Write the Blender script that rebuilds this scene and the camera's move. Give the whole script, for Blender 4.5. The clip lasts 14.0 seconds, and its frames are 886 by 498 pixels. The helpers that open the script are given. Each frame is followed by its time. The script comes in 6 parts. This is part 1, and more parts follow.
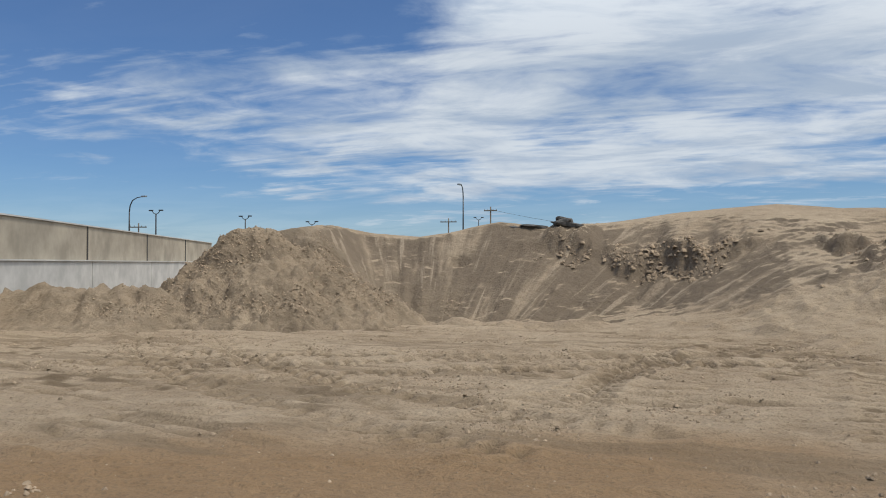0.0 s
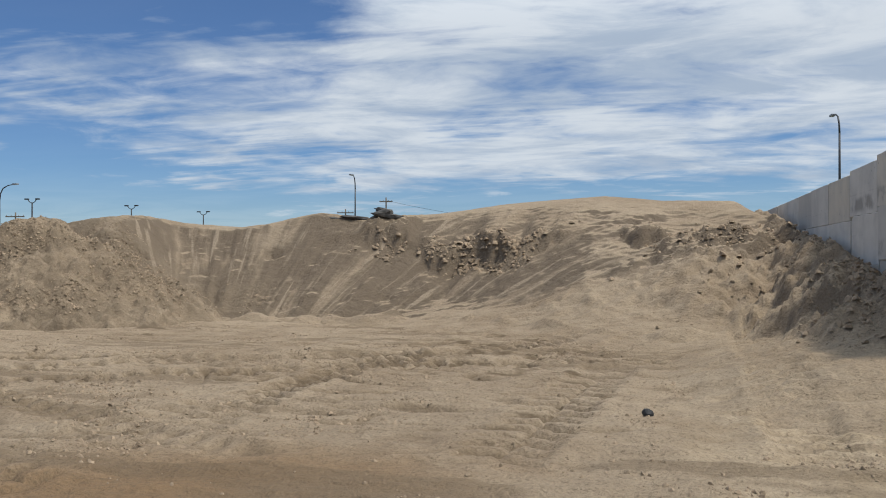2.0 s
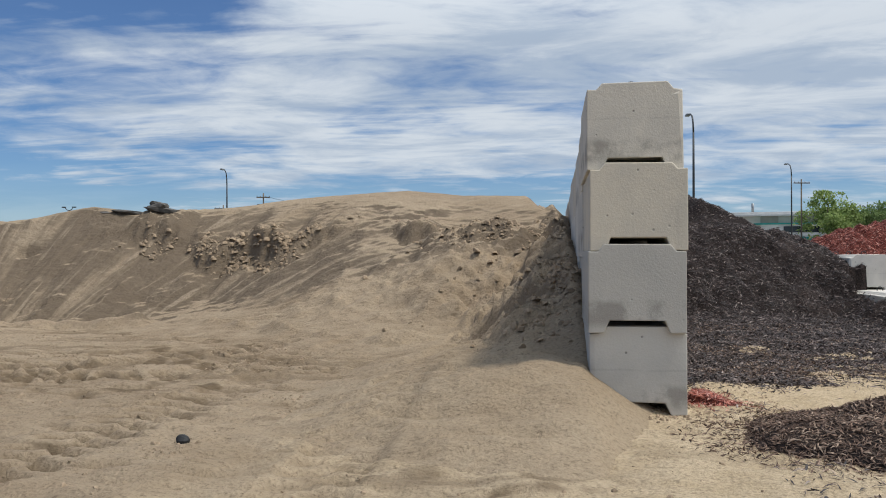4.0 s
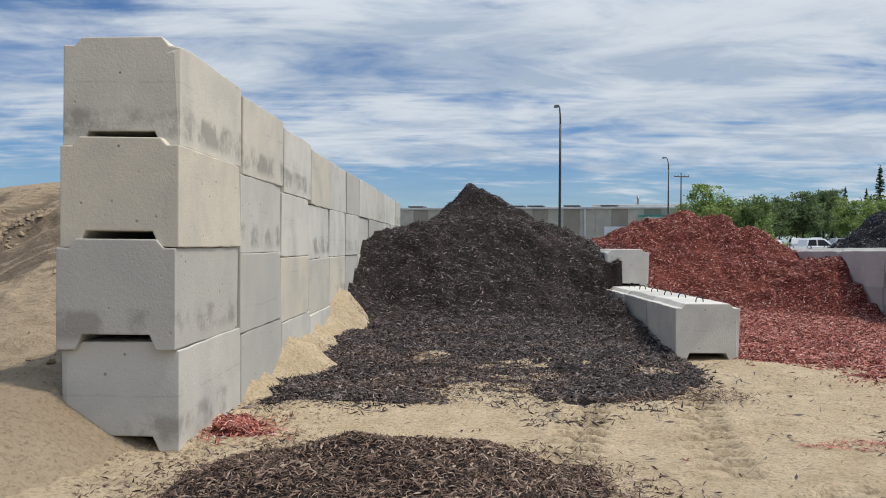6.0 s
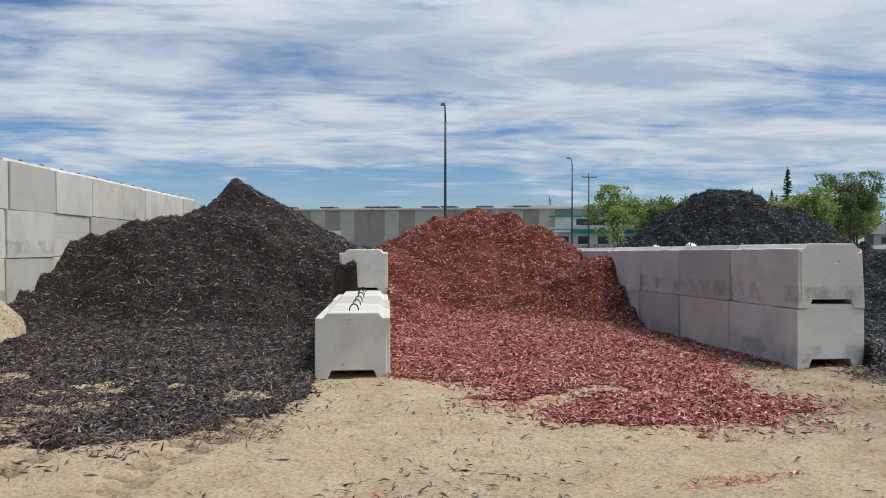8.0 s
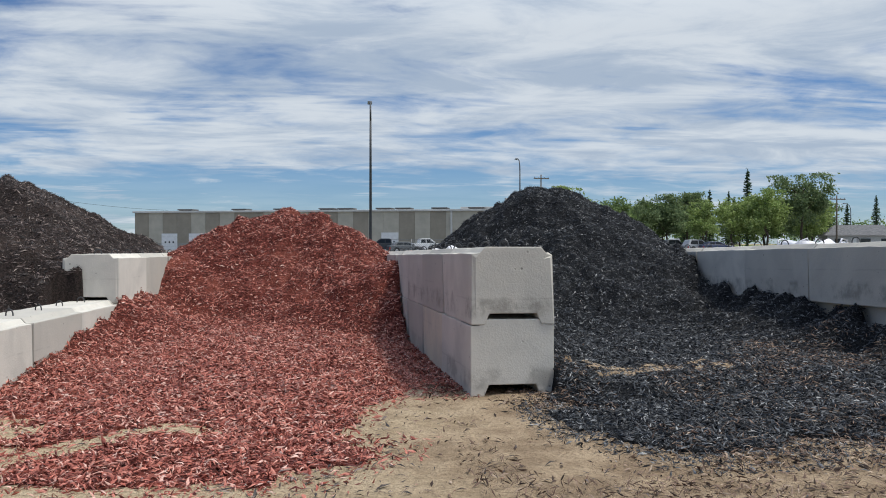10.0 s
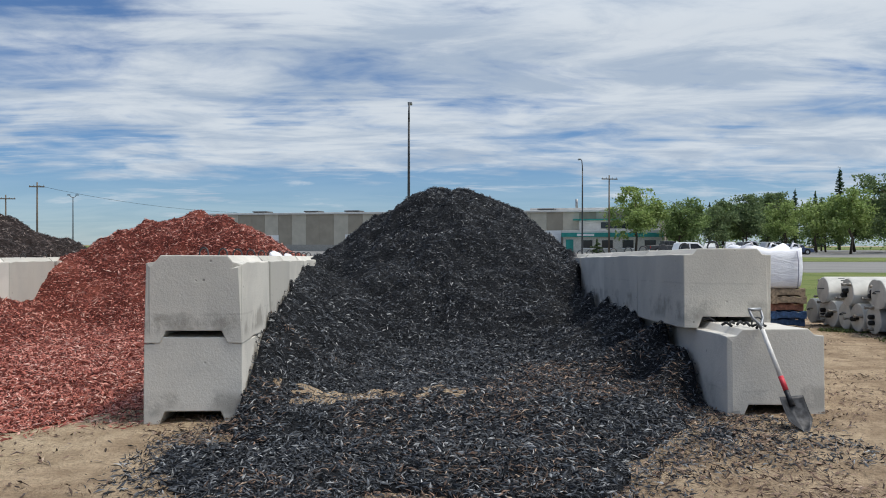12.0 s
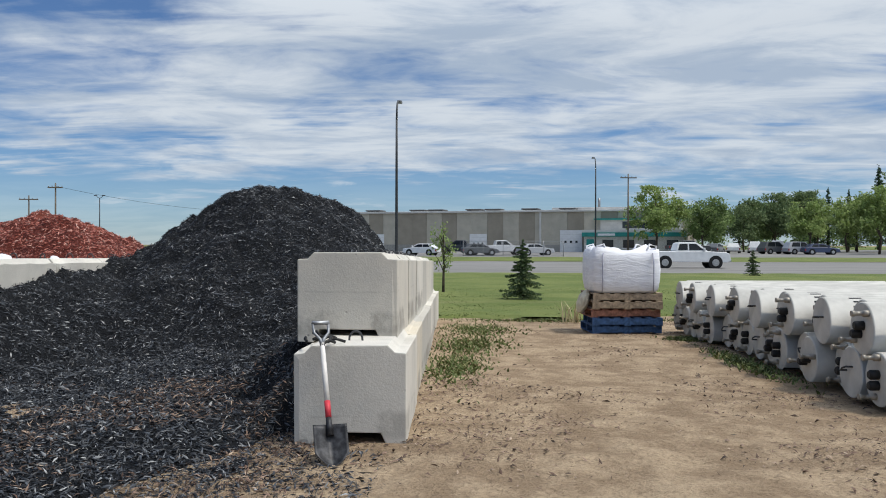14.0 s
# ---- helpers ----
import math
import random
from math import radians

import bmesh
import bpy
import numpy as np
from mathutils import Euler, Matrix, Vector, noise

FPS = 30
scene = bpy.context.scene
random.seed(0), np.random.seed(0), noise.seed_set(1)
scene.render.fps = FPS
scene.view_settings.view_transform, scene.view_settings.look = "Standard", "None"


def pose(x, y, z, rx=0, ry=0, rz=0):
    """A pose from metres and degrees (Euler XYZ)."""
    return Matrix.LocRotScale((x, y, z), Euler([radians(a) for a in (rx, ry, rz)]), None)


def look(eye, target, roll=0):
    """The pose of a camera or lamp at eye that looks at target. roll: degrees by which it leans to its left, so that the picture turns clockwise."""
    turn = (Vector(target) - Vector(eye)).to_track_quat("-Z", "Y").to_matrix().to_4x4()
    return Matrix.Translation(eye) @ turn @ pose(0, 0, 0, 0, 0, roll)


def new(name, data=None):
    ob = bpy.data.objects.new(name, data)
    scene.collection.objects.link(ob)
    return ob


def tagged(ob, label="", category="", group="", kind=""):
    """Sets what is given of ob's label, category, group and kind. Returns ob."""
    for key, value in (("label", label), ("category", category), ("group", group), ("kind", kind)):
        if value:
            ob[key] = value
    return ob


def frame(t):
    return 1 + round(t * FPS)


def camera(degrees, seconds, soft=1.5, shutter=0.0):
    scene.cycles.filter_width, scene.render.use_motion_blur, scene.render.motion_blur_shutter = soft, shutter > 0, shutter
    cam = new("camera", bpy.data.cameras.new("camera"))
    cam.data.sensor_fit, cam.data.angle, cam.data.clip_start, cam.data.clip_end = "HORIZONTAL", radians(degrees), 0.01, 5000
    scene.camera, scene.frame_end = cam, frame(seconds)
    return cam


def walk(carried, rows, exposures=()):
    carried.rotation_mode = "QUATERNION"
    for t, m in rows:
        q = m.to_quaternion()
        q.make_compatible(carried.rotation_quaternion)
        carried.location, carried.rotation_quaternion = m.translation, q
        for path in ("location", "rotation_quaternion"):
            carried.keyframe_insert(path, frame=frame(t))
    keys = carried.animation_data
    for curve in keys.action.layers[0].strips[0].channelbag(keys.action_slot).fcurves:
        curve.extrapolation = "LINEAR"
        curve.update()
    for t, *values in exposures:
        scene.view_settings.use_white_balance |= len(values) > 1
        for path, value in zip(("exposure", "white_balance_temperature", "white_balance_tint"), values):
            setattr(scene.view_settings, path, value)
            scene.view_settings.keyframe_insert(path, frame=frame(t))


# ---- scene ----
cam = camera(55.1, 14.0, 1.0)
PATH = [
    (0, (2.31, -9.696, 1.301), (1.664, -7.803, 1.335), 0.0),
    (0.5, (2.791, -9.352, 1.31), (2.195, -7.443, 1.336), -0.0),
    (1, (3.298, -9.022, 1.299), (2.744, -7.101, 1.323), -0.0),
    (1.5, (3.82, -8.704, 1.324), (3.316, -6.769, 1.342), -0.0),
    (2, (4.383, -8.372, 1.334), (3.935, -6.423, 1.347), -0.0),
    (4.5, (7.559, -6.467, 1.336), (7.403, -4.473, 1.339), -0.2),
    (5, (8.294, -6.059, 1.342), (8.199, -4.061, 1.341), -0.2),
    (5.5, (9.058, -5.7, 1.347), (9.016, -3.7, 1.338), -0.0),
    (6, (9.858, -5.35, 1.391), (9.857, -3.35, 1.371), 0.3),
    (6.5, (10.713, -5.02, 1.401), (10.747, -3.02, 1.383), 0.2),
    (7, (11.585, -4.709, 1.402), (11.653, -2.71, 1.384), 0.0),
    (7.5, (12.482, -4.323, 1.393), (12.59, -2.326, 1.375), 0.1),
    (8, (13.381, -3.918, 1.382), (13.539, -1.924, 1.365), 0.1),
    (8.5, (14.3, -3.528, 1.386), (14.497, -1.538, 1.37), -0.1),
    (9, (15.168, -3.216, 1.387), (15.393, -1.229, 1.372), -0.0),
    (11.5, (19.496, -2.036, 1.443), (19.622, -0.04, 1.435), 0.1),
    (12, (20.384, -1.872, 1.457), (20.395, 0.128, 1.448), 0.1),
    (12.5, (21.297, -1.673, 1.467), (21.228, 0.325, 1.458), 0.1),
    (13, (22.212, -1.446, 1.478), (22.125, 0.552, 1.47), 0.2),
    (13.5, (23.12, -1.208, 1.483), (23.033, 0.79, 1.473), 0.3),
    (14, (24.023, -0.967, 1.493), (23.936, 1.031, 1.483), 0.1),
]
walk(cam, [(t, look(eye, target, roll)) for t, eye, target, roll in PATH])

# ---- light ----
SUN_TO = Vector((0.41, -0.06, 0.91)).normalized()
sun = new("sun", bpy.data.lights.new("sun", "SUN"))
sun.data.energy, sun.data.angle, sun.data.color = 2.25, radians(7), (1.0, 0.92, 0.80)
sun.matrix_world = look((0, 0, 60), Vector((0, 0, 60)) - SUN_TO)
scene.view_settings.exposure = 0.06


def node(nt, kind, x=0, **given):
    n = nt.nodes.new(kind)
    for k, v in given.items():
        if k in n.inputs:
            n.inputs[k].default_value = v
    return n


def link(nt, a, b):
    nt.links.new(a, b)


def calc(nt, op, a, b=None, clamp=False):
    n = nt.nodes.new("ShaderNodeMath")
    n.operation, n.use_clamp = op, clamp
    for i, v in enumerate((a, b)):
        if v is None:
            continue
        if isinstance(v, (int, float)):
            n.inputs[i].default_value = v
        else:
            nt.links.new(v, n.inputs[i])
    return n.outputs[0]


def ramp(nt, src, lo, hi, a=0.0, b=1.0):
    n = nt.nodes.new("ShaderNodeMapRange")
    n.interpolation_type = "SMOOTHSTEP"
    n.inputs[1].default_value, n.inputs[2].default_value = lo, hi
    n.inputs[3].default_value, n.inputs[4].default_value = a, b
    nt.links.new(src, n.inputs[0])
    return n.outputs[0]


def mix(nt, fac, a, b):
    n = nt.nodes.new("ShaderNodeMix")
    n.data_type = "RGBA"
    for sock, v in ((n.inputs[0], fac), (n.inputs[6], a), (n.inputs[7], b)):
        if isinstance(v, (int, float)):
            sock.default_value = v
        elif isinstance(v, tuple):
            sock.default_value = (*v[:3], 1)
        else:
            nt.links.new(v, sock)
    return n.outputs[2]


def noise_tex(nt, vec, scale, detail=4.0, rough=0.55, dist=0.0):
    n = nt.nodes.new("ShaderNodeTexNoise")
    n.inputs["Scale"].default_value, n.inputs["Detail"].default_value = scale, detail
    n.inputs["Roughness"].default_value, n.inputs["Distortion"].default_value = rough, dist
    if vec is not None:
        nt.links.new(vec, n.inputs["Vector"])
    return n.outputs["Fac"]


def scaled(nt, vec, sx, sy, sz, rz=0.0, loc=(0, 0, 0)):
    n = nt.nodes.new("ShaderNodeMapping")
    n.inputs["Scale"].default_value = (sx, sy, sz)
    n.inputs["Rotation"].default_value = (0, 0, radians(rz))
    n.inputs["Location"].default_value = loc
    nt.links.new(vec, n.inputs["Vector"])
    return n.outputs[0]


def make_sky():
    w = bpy.data.worlds.new("sky")
    scene.world = w
    w.use_nodes = True
    nt = w.node_tree
    nt.nodes.clear()
    sky = nt.nodes.new("ShaderNodeTexSky")
    sky.sky_type, sky.sun_disc = "NISHITA", False
    sky.sun_elevation = math.asin(SUN_TO.z)
    sky.sun_rotation = math.atan2(SUN_TO.x, SUN_TO.y)
    sky.air_density, sky.dust_density, sky.ozone_density = 0.9, 0.1, 3.0
    blue = nt.nodes.new("ShaderNodeVectorMath")
    blue.operation = "MULTIPLY"
    blue.inputs[1].default_value = SKY_BLUE
    link(nt, sky.outputs[0], blue.inputs[0])
    co = nt.nodes.new("ShaderNodeTexCoord")
    sep = nt.nodes.new("ShaderNodeSeparateXYZ")
    link(nt, co.outputs["Generated"], sep.inputs[0])
    up = calc(nt, "MAXIMUM", sep.outputs[2], 0.0)
    # the cloud sheet lies flat at one height; the place of a direction on it
    den = calc(nt, "ADD", up, 0.10)
    px, py = calc(nt, "DIVIDE", sep.outputs[0], den), calc(nt, "DIVIDE", sep.outputs[1], den)
    flat = nt.nodes.new("ShaderNodeCombineXYZ")
    link(nt, px, flat.inputs[0])
    link(nt, py, flat.inputs[1])
    f = flat.outputs[0]
    big = noise_tex(nt, scaled(nt, f, 0.40, 0.55, 1, -20, (1.3, 0.4, 0)), 1.0, 3.0, 0.5, 0.4)
    streak = noise_tex(nt, scaled(nt, f, 0.95, 1.35, 1, -22, (3.1, 2.2, 0)), 1.0, 7.0, 0.55, 0.5)
    fine = noise_tex(nt, scaled(nt, f, 2.7, 3.3, 1, -15), 1.0, 8.0, 0.60, 0.5)
    # rows of small ripples in parts of the sheet
    rows_ = noise_tex(nt, scaled(nt, f, 2.6, 13.0, 1, -24, (0.7, 0.2, 0)), 1.0, 2.0, 0.5, 0.3)
    where = ramp(nt, noise_tex(nt, scaled(nt, f, 0.9, 1.3, 1, -20, (4.4, 9.1, 0)), 1.0, 2.0, 0.5), 0.45, 0.62)
    rippled = calc(nt, "MULTIPLY", calc(nt, "SUBTRACT", rows_, 0.5), where)
    # the sheet is thick to the east and thins out to the west
    az = calc(nt, "ARCTAN2", sep.outputs[0], sep.outputs[1])
    east = ramp(nt, az, radians(-26), radians(-13), -0.09, 0.045)
    high = ramp(nt, up, 0.03, 0.14, -0.10, 0.03)
    s = calc(nt, "ADD", calc(nt, "MULTIPLY", big, 0.55), calc(nt, "MULTIPLY", streak, 0.50))
    s = calc(nt, "ADD", s, calc(nt, "ADD", calc(nt, "MULTIPLY", fine, 0.36), calc(nt, "MULTIPLY", rippled, 0.26)))
    s = calc(nt, "ADD", s, calc(nt, "ADD", east, high))
    dens = ramp(nt, s, 0.58, 0.82, 0.0, 1.0)
    veil = ramp(nt, up, 0.0, 0.10, 0.30, 0.03)
    dens = calc(nt, "MAXIMUM", dens, veil)
    shade = ramp(nt, noise_tex(nt, scaled(nt, f, 1.1, 1.8, 1, -18, (7, 1, 0)), 1.0, 7.0, 0.62, 0.6), 0.36, 0.62, 0.0, 1.0)
    white = mix(nt, shade, (0.42, 0.505, 0.62), (0.68, 0.735, 0.79))
    # cloud is brighter overhead than near the horizon, and brightest round the veiled sun
    to_sun = nt.nodes.new("ShaderNodeVectorMath")
    to_sun.operation = "DOT_PRODUCT"
    to_sun.inputs[1].default_value = SUN_TO
    link(nt, co.outputs["Generated"], to_sun.inputs[0])
    halo = calc(nt, "MULTIPLY", calc(nt, "POWER", calc(nt, "MAXIMUM", to_sun.outputs["Value"], 0.0), 10.0), 2.2)
    lift = calc(nt, "ADD", calc(nt, "ADD", halo, 1.0), calc(nt, "MULTIPLY", calc(nt, "MAXIMUM", calc(nt, "SUBTRACT", up, 0.24), 0.0), 2.3))
    bright = nt.nodes.new("ShaderNodeVectorMath")
    bright.operation = "SCALE"
    link(nt, white, bright.inputs[0])
    link(nt, lift, bright.inputs[3])
    col = mix(nt, calc(nt, "MULTIPLY", dens, 0.93), blue.outputs[0], bright.outputs[0])
    bg = nt.nodes.new("ShaderNodeBackground")
    bg.inputs[1].default_value = SKY_STRENGTH
    link(nt, col, bg.inputs[0])
    out = nt.nodes.new("ShaderNodeOutputWorld")
    link(nt, bg.outputs[0], out.inputs[0])


SKY_BLUE, SKY_STRENGTH = (0.050, 0.067, 0.088), 0.95
make_sky()

# ---- materials ----


def material(name, rough=0.85, metal=0.0, spec=0.3):
    m = bpy.data.materials.new(name)
    m.use_nodes = True
    nt = m.node_tree
    bsdf = nt.nodes["Principled BSDF"]
    bsdf.inputs["Roughness"].default_value = rough
    bsdf.inputs["Metallic"].default_value = metal
    bsdf.inputs["Specular IOR Level"].default_value = spec
    return m, nt, bsdf


def place(nt):
    return nt.nodes.new("ShaderNodeNewGeometry").outputs["Position"]


def local(nt):
    return nt.nodes.new("ShaderNodeTexCoord").outputs["Object"]


def bump(nt, bsdf, height, strength, distance):
    b = nt.nodes.new("ShaderNodeBump")
    b.inputs["Strength"].default_value, b.inputs["Distance"].default_value = strength, distance
    link(nt, height, b.inputs["Height"])
    link(nt, b.outputs[0], bsdf.inputs["Normal"])


def plain(name, colour, rough=0.6, metal=0.0, vary=0.12, scale=8.0, relief=0.0):
    m, nt, bsdf = material(name, rough, metal)
    v = noise_tex(nt, local(nt), scale, 5.0, 0.6)
    dark = tuple(c * (1 - vary * 2) for c in colour)
    light = tuple(min(1.0, c * (1 + vary)) for c in colour)
    link(nt, mix(nt, ramp(nt, v, 0.3, 0.7), dark, light), bsdf.inputs["Base Color"])
    if relief:
        bump(nt, bsdf, v, 0.5, relief)
    return m


def sand_material(name, streaks):
    m, nt, bsdf = material(name, 0.95, 0, 0.15)
    p = place(nt)
    big = noise_tex(nt, p, 0.35, 4.0, 0.55, 0.3)
    mid = noise_tex(nt, p, 2.2, 6.0, 0.65)
    grain = noise_tex(nt, p, 34.0, 6.0, 0.75)
    c = mix(nt, ramp(nt, big, 0.35, 0.65), (0.312, 0.233, 0.152), (0.392, 0.302, 0.203))
    c = mix(nt, ramp(nt, mid, 0.42, 0.72, 0.0, 0.6), c, (0.455, 0.356, 0.243))
    if streaks:
        at = nt.nodes.new("ShaderNodeSeparateXYZ")
        link(nt, p, at.inputs[0])
        dry = calc(nt, "MULTIPLY", ramp(nt, calc(nt, "ADD", at.outputs[0], calc(nt, "MULTIPLY", mid, 2.0)), 4.5, 7.0), ramp(nt, at.outputs[1], 7.5, 3.5))
        c = mix(nt, calc(nt, "MULTIPLY", dry, 0.25), c, (0.52, 0.41, 0.275))
        # damp sand that slid down the face, in streaks along the fall
        ps = nt.nodes.new("ShaderNodeSeparateXYZ")
        link(nt, p, ps.inputs[0])
        fx, fy = calc(nt, "ADD", ps.outputs[0], 3.4), calc(nt, "SUBTRACT", ps.outputs[1], 5.2)
        fan = nt.nodes.new("ShaderNodeCombineXYZ")
        link(nt, calc(nt, "ARCTAN2", fy, fx), fan.inputs[0])
        link(nt, calc(nt, "SQRT", calc(nt, "ADD", calc(nt, "MULTIPLY", fx, fx), calc(nt, "MULTIPLY", fy, fy))), fan.inputs[1])
        st = noise_tex(nt, scaled(nt, fan.outputs[0], 9.0, 0.22, 1), 1.0, 4.0, 0.6, 0.15)
        damp = noise_tex(nt, p, 0.55, 3.0, 0.5)
        sep = nt.nodes.new("ShaderNodeSeparateXYZ")
        link(nt, nt.nodes.new("ShaderNodeNewGeometry").outputs["Normal"], sep.inputs[0])
        steep = ramp(nt, sep.outputs[2], 0.945, 0.87)
        far = nt.nodes.new("ShaderNodeSeparateXYZ")
        link(nt, p, far.inputs[0])
        steep = calc(nt, "MULTIPLY", steep, ramp(nt, far.outputs[1], 7.6, 8.2))
        d = calc(nt, "MULTIPLY", steep, ramp(nt, calc(nt, "ADD", st, calc(nt, "MULTIPLY", damp, 0.5)), 0.57, 0.73))
        c = mix(nt, calc(nt, "MULTIPLY", steep, 0.5), c, (0.255, 0.198, 0.138))
        c = mix(nt, calc(nt, "MULTIPLY", d, 0.95), c, (0.165, 0.126, 0.088))
        pale = noise_tex(nt, scaled(nt, fan.outputs[0], 24.0, 0.30, 1, 0, (5, 2, 1)), 1.0, 3.0, 0.6, 0.2)
        c = mix(nt, calc(nt, "MULTIPLY", calc(nt, "MULTIPLY", steep, ramp(nt, pale, 0.56, 0.66)), 0.75), c, (0.38, 0.300, 0.210))
        crust_shade = ramp(nt, sep.outputs[2], 0.68, 0.40)  # bare crust, damp inside, with the shade of its overhangs painted in
        c = mix(nt, calc(nt, "MULTIPLY", crust_shade, 0.75), c, (0.215, 0.167, 0.118))
        dug = calc(nt, "MULTIPLY", ramp(nt, ps.outputs[0], -2.8, -4.4), ramp(nt, ps.outputs[1], 10.2, 9.2))
        dug = calc(nt, "MULTIPLY", dug, ramp(nt, noise_tex(nt, p, 1.6, 6.0, 0.7, 0.5), 0.36, 0.60, 0.25, 0.85))
        c = mix(nt, dug, c, (0.215, 0.165, 0.112))
    else:
        sep = nt.nodes.new("ShaderNodeSeparateXYZ")
        link(nt, p, sep.inputs[0])
        wob = calc(nt, "MULTIPLY", calc(nt, "SUBTRACT", noise_tex(nt, p, 0.5, 5.0, 0.6), 0.5), 5.0)
        # darker, browner soil of the driven lane, and the trodden earth at the east end
        lane = ramp(nt, calc(nt, "ADD", calc(nt, "SUBTRACT", sep.outputs[1], calc(nt, "MULTIPLY", sep.outputs[0], 0.40)), calc(nt, "MULTIPLY", wob, 0.35)), -3.1, -4.7)
        west = ramp(nt, calc(nt, "ADD", sep.outputs[0], wob), 4.6, 1.6)
        c = mix(nt, calc(nt, "MULTIPLY", calc(nt, "MULTIPLY", lane, west), 0.85), c, (0.27, 0.168, 0.086))
        yard = ramp(nt, calc(nt, "ADD", sep.outputs[0], wob), 4.0, 8.0)
        c = mix(nt, calc(nt, "MULTIPLY", yard, 0.75), c, mix(nt, ramp(nt, mid, 0.35, 0.65), (0.575, 0.445, 0.28), (0.68, 0.54, 0.36)))
        earth = ramp(nt, calc(nt, "ADD", sep.outputs[0], calc(nt, "MULTIPLY", wob, 0.8)), 16.0, 18.5)
        c = mix(nt, calc(nt, "MULTIPLY", earth, 0.85), c, mix(nt, ramp(nt, mid, 0.4, 0.62), (0.265, 0.185, 0.118), (0.45, 0.335, 0.22)))
    if not streaks:
        # damp soil and the shade inside grooves, both put into the colour
        damp_shade = nt.nodes.new("ShaderNodeAttribute")
        damp_shade.attribute_name = "damp_and_shade"
        c = mix(nt, calc(nt, "MULTIPLY", damp_shade.outputs["Fac"], 0.95), c, (0.165, 0.118, 0.072))
    c = mix(nt, ramp(nt, grain, 0.45, 0.72, 0.0, 0.75), c, (0.15, 0.11, 0.07))
    link(nt, c, bsdf.inputs["Base Color"])
    h = calc(nt, "ADD", calc(nt, "MULTIPLY", grain, 0.35), mid)
    h = calc(nt, "ADD", h, calc(nt, "MULTIPLY", noise_tex(nt, p, 9.0, 6.0, 0.7, 0.4), 0.9))
    bump(nt, bsdf, h, 0.9, 0.075)
    return m


def mulch_material(name, dark, light, pale, relief=0.05):
    m, nt, bsdf = material(name, 0.9, 0, 0.2)
    p = place(nt)
    a = noise_tex(nt, p, 28.0, 5.0, 0.7, 0.8)
    b = noise_tex(nt, p, 0.8, 4.0, 0.55)
    c = mix(nt, ramp(nt, a, 0.35, 0.7), dark, light)
    c = mix(nt, ramp(nt, b, 0.5, 0.72, 0.0, 0.5), c, pale)
    link(nt, c, bsdf.inputs["Base Color"])
    bump(nt, bsdf, a, 0.9, relief)
    return m


def chip_material(name, colours, spec=0.3, rough=0.75):
    m, nt, bsdf = material(name, rough, 0, spec)
    r = nt.nodes.new("ShaderNodeNewGeometry").outputs["Random Per Island"]
    cr = nt.nodes.new("ShaderNodeValToRGB")
    cr.color_ramp.elements[0].color = (*colours[0][1], 1)
    cr.color_ramp.elements[0].position = colours[0][0]
    cr.color_ramp.elements[1].color = (*colours[-1][1], 1)
    cr.color_ramp.elements[1].position = colours[-1][0]
    for pos, col in colours[1:-1]:
        cr.color_ramp.elements.new(pos).color = (*col, 1)
    link(nt, r, cr.inputs[0])
    g = noise_tex(nt, place(nt), 60.0, 3.0, 0.6)
    link(nt, mix(nt, ramp(nt, g, 0.3, 0.7, 0.0, 0.35), cr.outputs[0], (0.02, 0.016, 0.014)), bsdf.inputs["Base Color"])
    return m


